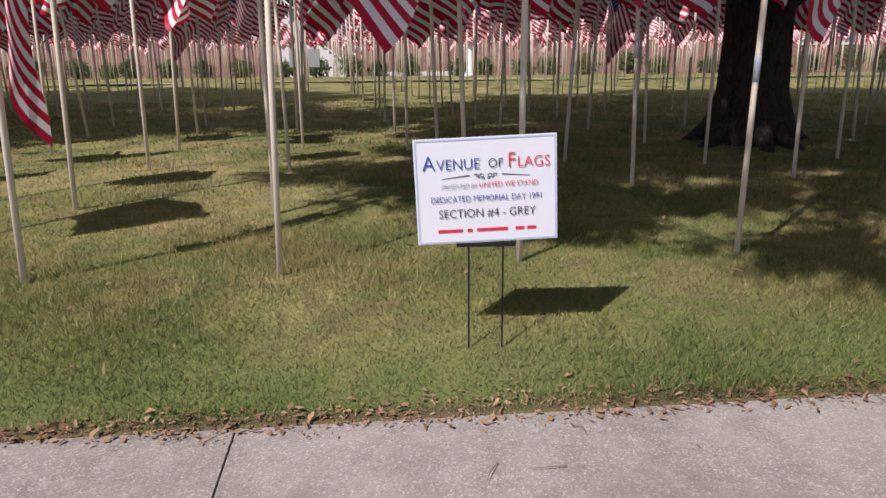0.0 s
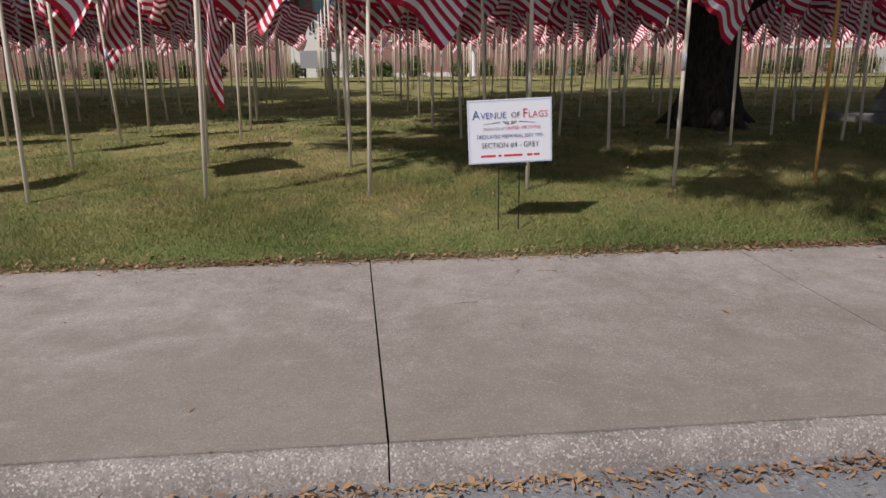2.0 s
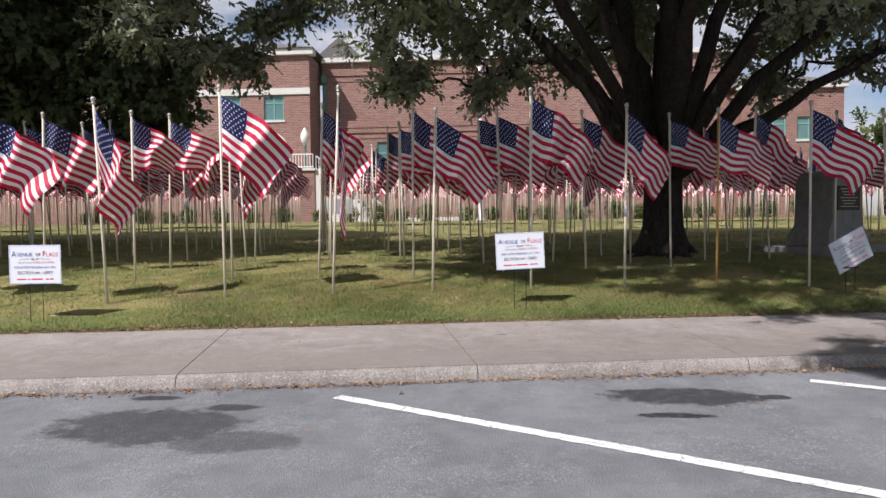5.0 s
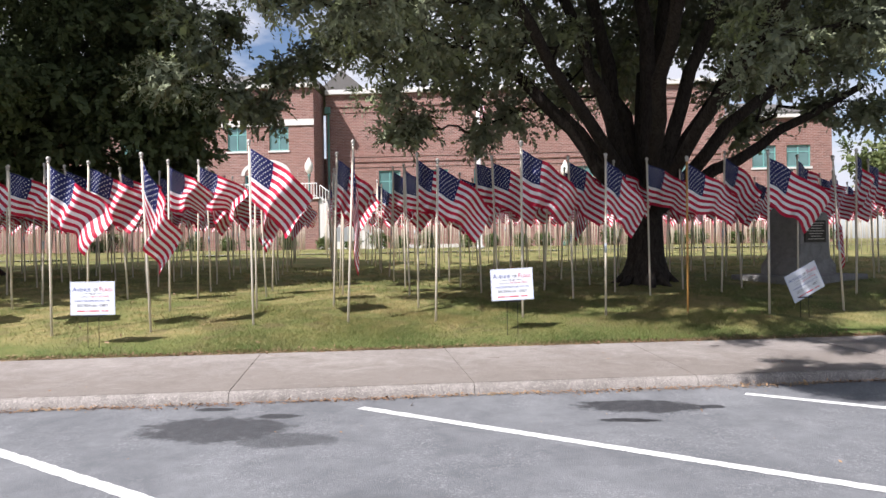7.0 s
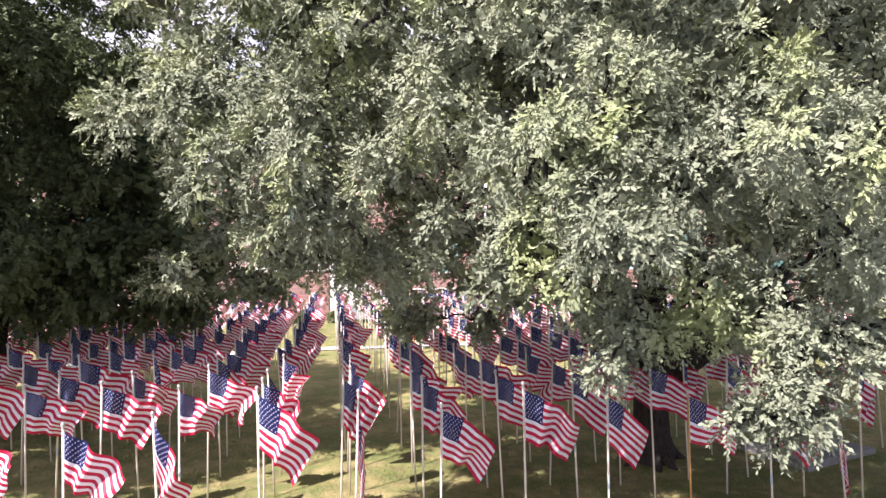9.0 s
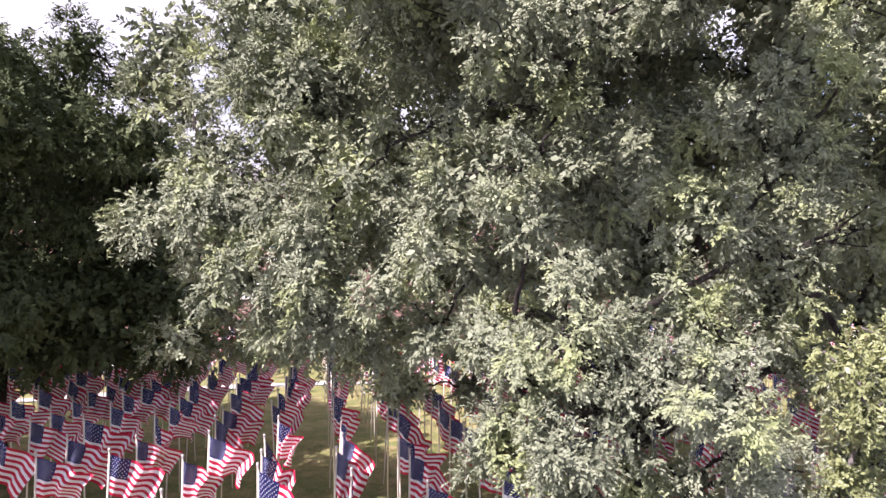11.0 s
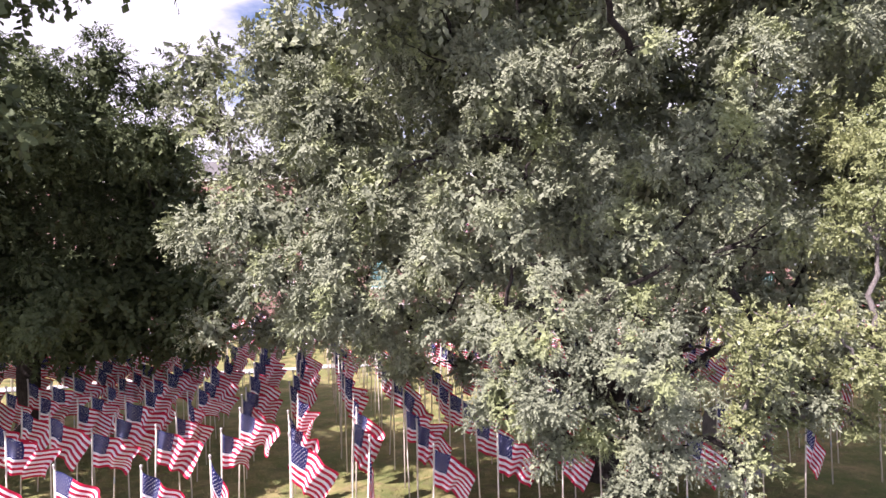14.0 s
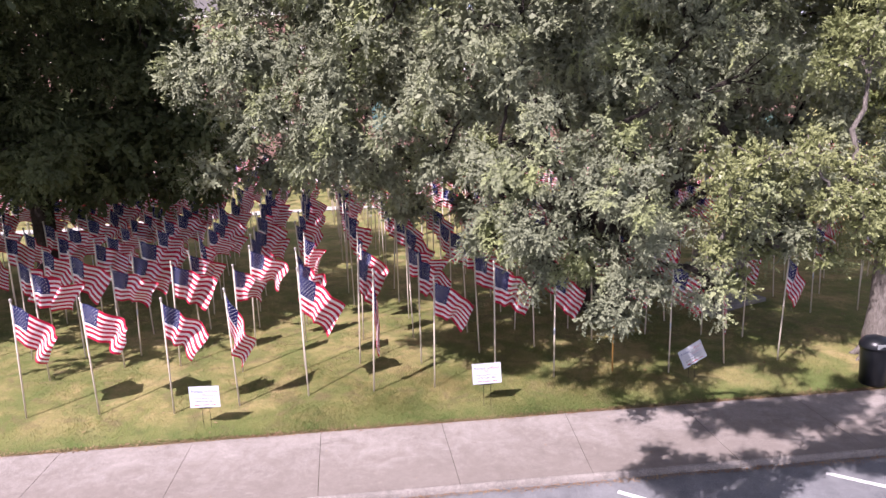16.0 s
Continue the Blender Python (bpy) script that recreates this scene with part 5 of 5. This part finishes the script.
def civic_building():
    root = new("brick_building")
    base = 0.9
    yb = 50.0
    main = [(-13.45 + 4.06 * i, -11.6 + 4.06 * i, 4.95, 8.0) for i in range(8)]
    wall_with_openings(-13.9, 19.5, base, 14.55, yb, 0.5, main[1:] + [(-12.85, -11.6, 4.95, 8.0)], M_BRICK, root)
    window_unit(-12.85, -11.6, 4.95, 8.0, yb, root)
    for h in main[1:]:
        window_unit(*h, yb, root)
    for z, t, d in ((13.0, 0.22, 0.06), (13.5, 0.22, 0.10), (9.2, 0.18, 0.06), (8.75, 0.18, 0.10), (8.3, 0.18, 0.06), (4.55, 0.2, 0.08)):
        part("brick_band", a_box(-13.89, 19.49, yb - d, yb - 0.003, z, z + t), M_BRICK, root, "projecting brick course")
    part("cornice", a_box(-13.9, 19.6, yb - 0.35, yb + 0.6, 14.553, 14.95, bevel=0.03), M_TRIM, root, "pale stone cornice")
    yw = 47.0
    wing = [(-17.9, -16.3, 9.5, 11.45), (-21.4, -19.8, 9.5, 11.45), (-25.8, -24.2, 9.5, 11.45), (-30.5, -28.9, 9.5, 11.45), (-35, -33.4, 9.5, 11.45), (-20.0, -16.4, 5.3, 7.5), (-27, -23.4, 5.3, 7.5)]
    wall_with_openings(-44.0, -14.2, base, 14.55, yw, 0.5, wing, M_BRICK, root)
    for h in wing[:5]:
        window_unit(*h, yw, root)
    for h in wing[5:]:
        window_unit(*h, yw, root, dark=True)
        bm = bmesh.new()
        xm, hw = (h[0] + h[1]) / 2, (h[1] - h[0]) / 2
        for k in range(16):
            a0 = math.pi * k / 16
            a1 = math.pi * (k + 1) / 16
            vs4 = []
            for yy in (yw - 0.06, yw - 0.002):
                for rr in (0.0, 0.28):
                    for aa in (a0, a1):
                        vs4.append(bm.verts.new((xm - (hw + rr) * math.cos(aa), yy, h[3] + (0.55 * hw + rr) * math.sin(aa))))
            i0 = vs4
            for q in ((0, 1, 3, 2), (4, 6, 7, 5), (0, 2, 6, 4), (1, 5, 7, 3), (2, 3, 7, 6), (0, 4, 5, 1)):
                bm.faces.new([i0[i] for i in q])
        part("arch", bm, M_TRIM, root, "pale arch over the opening")
    part("stone_band", a_box(-44.0, -14.15, yw - 0.12, yw - 0.003, 11.5, 12.0), M_TRIM, root, "pale stone band")
    part("cornice", a_box(-44.2, -13.8, yw - 0.35, yw + 0.6, 14.553, 15.05, bevel=0.03), M_TRIM, root, "pale stone cornice")
    part("return_wall", a_box(-14.65, -14.2, yw + 0.503, yb + 0.4, base, 14.55), M_BRICK, root)
    part("downpipe", a_box(-13.75, -13.58, yb - 0.19, yb - 0.02, base, 12.9), M_COPPER, root, "verdigris downpipe with hopper")
    part("hopper", a_box(-13.9, -13.45, yb - 0.42, yb - 0.11, 12.9, 13.5, bevel=0.03), M_COPPER, root)
    yr = 47.0
    right = [(20.5, 22.3, 7.2, 8.9), (23.1, 24.9, 7.2, 8.9), (20.5, 22.3, 3.2, 5.4), (23.1, 24.9, 3.2, 5.4)]
    wall_with_openings(19.0, 26.5, base, 11.0, yr, 0.5, right, M_BRICK, root)
    for h in right:
        window_unit(*h, yr, root)
    part("return_wall", a_box(19.0, 19.45, yr + 0.503, yb - 0.4, base, 11.0), M_BRICK, root)
    part("side_wall", a_box(26.05, 26.5, yr + 0.503, yb + 14, base, 11.0), M_BRICK, root)
    part("cornice", a_box(18.8, 26.7, yr - 0.3, yr + 0.6, 11.003, 11.4, bevel=0.03), M_TRIM, root)

    def roof(x0, x1, y0, y1, z0, rise, inset):
        bm = bmesh.new()
        c = [bm.verts.new(p) for p in ((x0, y0, z0), (x1, y0, z0), (x1, y1, z0), (x0, y1, z0), (x0 + inset, (y0 + y1) / 2, z0 + rise), (x1 - inset, (y0 + y1) / 2, z0 + rise))]
        for q in ((0, 1, 5, 4), (2, 3, 4, 5), (1, 2, 5), (3, 0, 4), (3, 2, 1, 0)):
            bm.faces.new([c[i] for i in q])
        part("roof", bm, M_ROOF, root, "dark grey shingled roof")

    roof(-44.3, -13.75, yw - 0.5, yw + 14, 15.055, 2.4, 6.0)
    roof(-13.7, 19.7, yb + 0.3, yb + 14, 14.955, 0.8, 6.0)
    roof(18.7, 26.8, yr - 0.4, yr + 14, 11.405, 2.2, 3.0)
    bm = bmesh.new()
    g = [bm.verts.new(p) for p in ((-15.0, 51.0, 15.06), (-10.4, 51.0, 15.06), (-12.7, 51.0, 17.0), (-15.0, 55.0, 15.06), (-10.4, 55.0, 15.06), (-12.7, 55.0, 17.0))]
    for q in ((0, 1, 2), (5, 4, 3), (1, 4, 5, 2), (3, 0, 2, 5), (0, 3, 4, 1)):
        bm.faces.new([g[i] for i in q])
    part("gable", bm, M_ROOF, root, "small grey roof gable")
    # terrace, stair and railing before the left wing
    part("terrace", a_box(-22.0, -13.2, 44.2, 46.99, base, 5.25), M_BRICK, root, "raised brick terrace")
    part("terrace_edge", a_box(-22.1, -13.1, 44.05, 46.98, 5.253, 5.42), M_TRIM, root, "pale terrace coping")
    for i in range(14):
        part("step", a_box(-13.19 + 0.36 * i, -13.19 + 0.36 * (i + 1) - 0.003, 44.3, 45.9, base, 5.2 - 0.27 * i), M_TRIM, root)

    def railing(a, b, n):
        a, b = Vector(a), Vector(b)
        rail = new("railing")
        rail.parent = root
        tagged(rail, "white metal railing")
        v, f = tube([a + Vector((0, 0, 1.05)), b + Vector((0, 0, 1.05))], [0.045, 0.045], 6)
        child("handrail", mesh_from("handrail", v, f, M_WHITE), rail)
        v, f = tube([a + Vector((0, 0, 0.12)), b + Vector((0, 0, 0.12))], [0.03, 0.03], 6)
        child("bottom_rail", mesh_from("bottom_rail", v, f, M_WHITE), rail)
        for i in range(n + 1):
            p = a.lerp(b, i / n)
            v, f = tube([p, p + Vector((0, 0, 1.05))], [0.028, 0.028], 5)
            child("baluster", mesh_from("baluster", v, f, M_WHITE), rail)

    railing((-22.0, 44.2, 5.42), (-13.3, 44.2, 5.42), 40)
    railing((-13.1, 44.35, 5.3), (-8.2, 44.35, 1.62), 22)
    part("floor_slab", a_box(-43.4, 25.9, 50.6, 63.5, base, 1.3), M_TRIM, root)
    part("back_wall", a_box(-44.0, 26.5, 63.6, 64.0, base, 11.0), M_BRICK, root)
    tagged(root, "two-storey red brick civic building with teal windows and pale cornice", "building")


civic_building()


def ramp_wall():
    root = new("ramp_wall")
    root.location = (-3.6, 44.1, 1.3)
    part("panel", a_box(-2.9, 2.72, -0.12, 0.12, -0.3, 2.3), M_BRICK, root)
    part("end_post", a_box(2.723, 2.98, -0.16, 0.16, -0.3, 2.42, bevel=0.02), M_TRIM, root, "pale stone end post")
    part("base_strip", a_box(-2.9, 2.72, -0.22, -0.123, -0.3, 0.32, bevel=0.02), M_TRIM, root, "pale stone base course")
    part("coping", a_box(-2.95, 2.72, -0.17, 0.17, 2.303, 2.42, bevel=0.02), M_TRIM, root)
    tagged(root, "low brick ramp wall with pale stone edges before the building", "wall")


def notice_board(x, y):
    root = new("notice_board")
    root.location = (x, y, float(lawn_z(x, y)))
    part("panel", a_box(-0.85, 0.85, -0.06, 0.06, 0.55, 1.55, bevel=0.02), M_CARD, root, "plain grey panel")
    for q in (-0.6, 0.6):
        part("leg", a_box(q - 0.05, q + 0.05, -0.05, 0.05, -0.2, 0.548, bevel=0.01), M_BLACK, root)
    tagged(root, "grey metal notice board on two short legs", "notice board")


ramp_wall()
notice_board(-9.9, 38.0)


def wall_lamp(x, y, z):
    root = new("globe_lamp")
    g = float(lawn_z(x, y))
    root.location = (x, y, g)
    h = z - g
    v, f = lathe([(0.22, 0), (0.22, 0.3), (0.12, 0.5), (0.075, 0.8), (0.06, h - 0.6), (0.10, h - 0.5), (0.14, h - 0.42), (0.10, h - 0.3)], 12)
    child("post", mesh_from("post", v, f, M_COPPER, True), root, "dark green cast post")
    v, f = lathe([(0.10, h - 0.3), (0.26, h - 0.1), (0.34, h + 0.2), (0.30, h + 0.5), (0.16, h + 0.75), (0.05, h + 0.95), (0.01, h + 1.0)], 16)
    child("globe", mesh_from("globe", v, f, M_GLOBE, True), root, "white opal acorn globe")
    tagged(root, "post lamp with a white acorn globe before the brick wall", "lamp post", "post lamps")


wall_lamp(-14.1, 45.0, 7.6)
wall_lamp(5.8, 45.0, 6.9)
wall_lamp(-22.6, 43.4, 6.6)


def big_flagpole(x, y):
    root = new("tall_flagpole")
    g = float(lawn_z(x, y))
    root.location = (x, y, g)
    v, f = lathe([(0.24, 0), (0.24, 0.15), (0.15, 0.25), (0.135, 4), (0.07, 12.5)], 14)
    child("pole", mesh_from("pole", v, f, M_WHITE, True), root)
    v, f = lathe([(0.02, 12.5), (0.10, 12.56), (0.12, 12.65), (0.08, 12.75), (0.01, 12.8)], 12)
    child("ball", mesh_from("ball", v, f, M_CAP, True), root)
    fl = child("flag", flag_mesh(77, 74, 12, 0.4), root)
    fl.matrix_local = pose(0.12, 0, 9.2) @ Matrix.Scale(1.9, 4)
    tagged(root, "tall white flagpole with a large drooping flag", "flagpole")


big_flagpole(-0.62, 32.0)


# ---- shrubs along the building ----
def shrub(x, y, r, seed, yellow):
    rng = np.random.default_rng(seed)
    z = float(lawn_z(x, y))
    root = new("shrub")
    root.location = (x, y, z)
    q = [sprays(rng, (0, 0, r * 0.75), r * 0.75, 90, 0.15, 6, 0.1, 0.9)]
    for _ in range(4):
        c = (rng.uniform(-0.5, 0.5) * r, rng.uniform(-0.4, 0.4) * r, r * rng.uniform(0.45, 0.9))
        q.append(sprays(rng, c, r * 0.5, 40, 0.15, 6, 0.1, 0.9))
    child("foliage", mesh_quads("foliage", np.concatenate(q), M_FARLEAF if yellow else M_SHRUB), root)
    v, f = joined([tube([(0, 0, -0.1), (0.3 * r * math.cos(a), 0.3 * r * math.sin(a), r * 0.8)], [0.04, 0.015], 5) for a in (0.3, 1.8, 3.1, 4.6)])
    child("stem", mesh_from("stem", v, f, M_BARK), root)
    tagged(root, "clipped yellow-green shrub by the brick wall" if yellow else "rounded dark green shrub by the brick wall", "shrub", "foundation shrubs")


rb = random.Random(8)
for i in range(26):
    shrub(-30 + 2.15 * i + rb.uniform(-0.6, 0.6), 42.3 + rb.uniform(-0.8, 0.8), rb.uniform(0.55, 1.0), 100 + i, rb.random() < 0.3)


# ---- litter, twigs and grass ----
def scatter_leaves(name, label, count, spots_of, seed, size):
    rng = np.random.default_rng(seed)
    p = spots_of(rng, count)
    d = unit(np.column_stack([rng.normal(size=count), rng.normal(size=count), rng.normal(size=count) * 0.25]))
    nrm = unit(np.column_stack([rng.normal(size=count) * 0.4, rng.normal(size=count) * 0.4, np.ones(count)]))
    wide = unit(np.cross(d, nrm))
    L = size * np.clip(rng.lognormal(-0.25, 0.55, (count, 1)), 0.25, 1.9)
    up = nrm * L * rng.uniform(0.0, 0.34, (count, 1))
    w = rng.uniform(0.05, 0.32, (count, 1))
    skew = rng.uniform(0.3, 0.7, (count, 1))
    q = np.stack([p, p + d * L * skew + wide * L * w + up, p + d * L + nrm * L * rng.uniform(-0.05, 0.25, (count, 1)), p + d * L * (1.0 - skew) - wide * L * w + up * 0.6], axis=1)
    tagged(new(name, mesh_quads(name, q, M_LITTER)), label, "fallen leaves", kind="stuff")


def edge_spots(rng, n):
    u = rng.uniform(-11, 9, n)
    clumpy = 0.5 + 0.5 * np.sin(u * 3.1) * np.sin(u * 1.3 + 1)
    v = rng.normal(0.0, 1.0, n) * (0.022 + 0.055 * clumpy) - 0.004 + 0.02 * clumpy
    x, y = u * CU - v * SU, 2.38 + u * SU + v * CU
    return np.column_stack([x, y, np.where(v > 0, lawn_z(x, y) + 0.015, 0.006) + rng.uniform(0, 0.012, n)])


def gutter_spots(rng, n):
    u = rng.uniform(-11, 10, n)
    v = -2.47 - np.abs(rng.normal(0, 1.0, n)) * (0.030 + 0.05 * (0.5 + 0.5 * np.sin(u * 2.3) * np.sin(u * 0.9 + 2)))
    return np.column_stack([u * CU - v * SU, 2.38 + u * SU + v * CU, np.full(n, ROAD_Z + 0.004) + rng.uniform(0, 0.012, n)])


def lawn_spots(rng, n):
    u, v = rng.uniform(-9, 9, n), rng.uniform(0.1, 6, n)
    x, y = u * CU - v * SU, 2.38 + u * SU + v * CU
    return np.column_stack([x, y, lawn_z(x, y) + 0.035])


def walk_spots(rng, n):
    u, v = rng.uniform(-8, 9, n), rng.uniform(-5.5, -0.1, n)
    return np.column_stack([u * CU - v * SU, 2.38 + u * SU + v * CU, np.where(v > -2.4, 0.006, ROAD_Z - 0.006 * np.clip(-2.43 - v, 0, 4) + 0.004)])


scatter_leaves("leaf_litter", "brown and yellow dead leaves along the lawn edge", 9500, edge_spots, 31, 0.028)
scatter_leaves("gutter_leaves", "brown dead leaves lying in the gutter", 9000, gutter_spots, 32, 0.027)
scatter_leaves("lawn_leaves", "scattered dry leaves on the turf", 420, lawn_spots, 33, 0.05)
scatter_leaves("pavement_leaves", "few dry leaves on pavement and asphalt", 110, walk_spots, 34, 0.035)


def twigs():
    r = random.Random(17)
    for i in range(10):
        u, v = r.uniform(-4, 4), r.choice([r.uniform(-2.2, -0.05), r.uniform(-0.06, 0.05), r.uniform(-0.5, 0.0)])
        p = place(u, v, 0.008 if v < 0 else 0.03)
        a, L = r.uniform(0, 6.28), r.uniform(0.05, 0.16)
        e = p + Vector((math.cos(a) * L, math.sin(a) * L, 0.004))
        mid = p.lerp(e, 0.5) + Vector((r.uniform(-0.01, 0.01), r.uniform(-0.01, 0.01), 0.004))
        vv, ff = tube([p, mid, e], [0.0022, 0.0018, 0.001], 5)
        tagged(new("twig", mesh_from("twig", vv, ff, M_TWIG)), "small dry twig lying on the ground", "twig", "twigs")


twigs()


def grass():
    rng = np.random.default_rng(77)
    sets = []
    for n, u0, u1, v0, v1, h0, h1, w in ((140000, -4, 4.5, 0.0, 2.6, 0.026, 0.066, 0.0026), (75000, -11, 10, 0.0, 6.0, 0.030, 0.062, 0.0055), (40000, -18, 14, 6.0, 14, 0.03, 0.06, 0.014), (5000, -9, 9, 0.0, 0.10, 0.04, 0.075, 0.0035)):
        u, v = rng.uniform(u0, u1, n) + rng.normal(0, 0.09 * (u1 - u0), n), np.abs(rng.uniform(v0, v1, n) + (rng.normal(0, 0.6, n) * (v1 > 1)))
        x, y = u * CU - v * SU, 2.38 + u * SU + v * CU
        z = lawn_z(x, y) - 0.004
        a = rng.uniform(0, 2 * np.pi, n)
        h = rng.uniform(h0, h1, n) * (0.75 + 0.5 * np.clip(np.sin(x * 2.1 + np.sin(y * 1.7)) * np.sin(y * 2.9 + 0.5 * x), -0.5, 1))
        bend = rng.normal(size=(n, 2)) * 0.55 * h[:, None]
        base = np.column_stack([x, y, z])
        side = np.column_stack([np.cos(a) * w, np.sin(a) * w, np.zeros(n)])
        tip = base + np.column_stack([bend, h])
        sets.append(np.stack([base - side, base + side, tip], axis=1))
    tagged(new("grass", mesh_quads("grass", np.concatenate(sets), M_BLADE, 3)), "short green and straw-coloured lawn grass", "grass", kind="stuff")


grass()
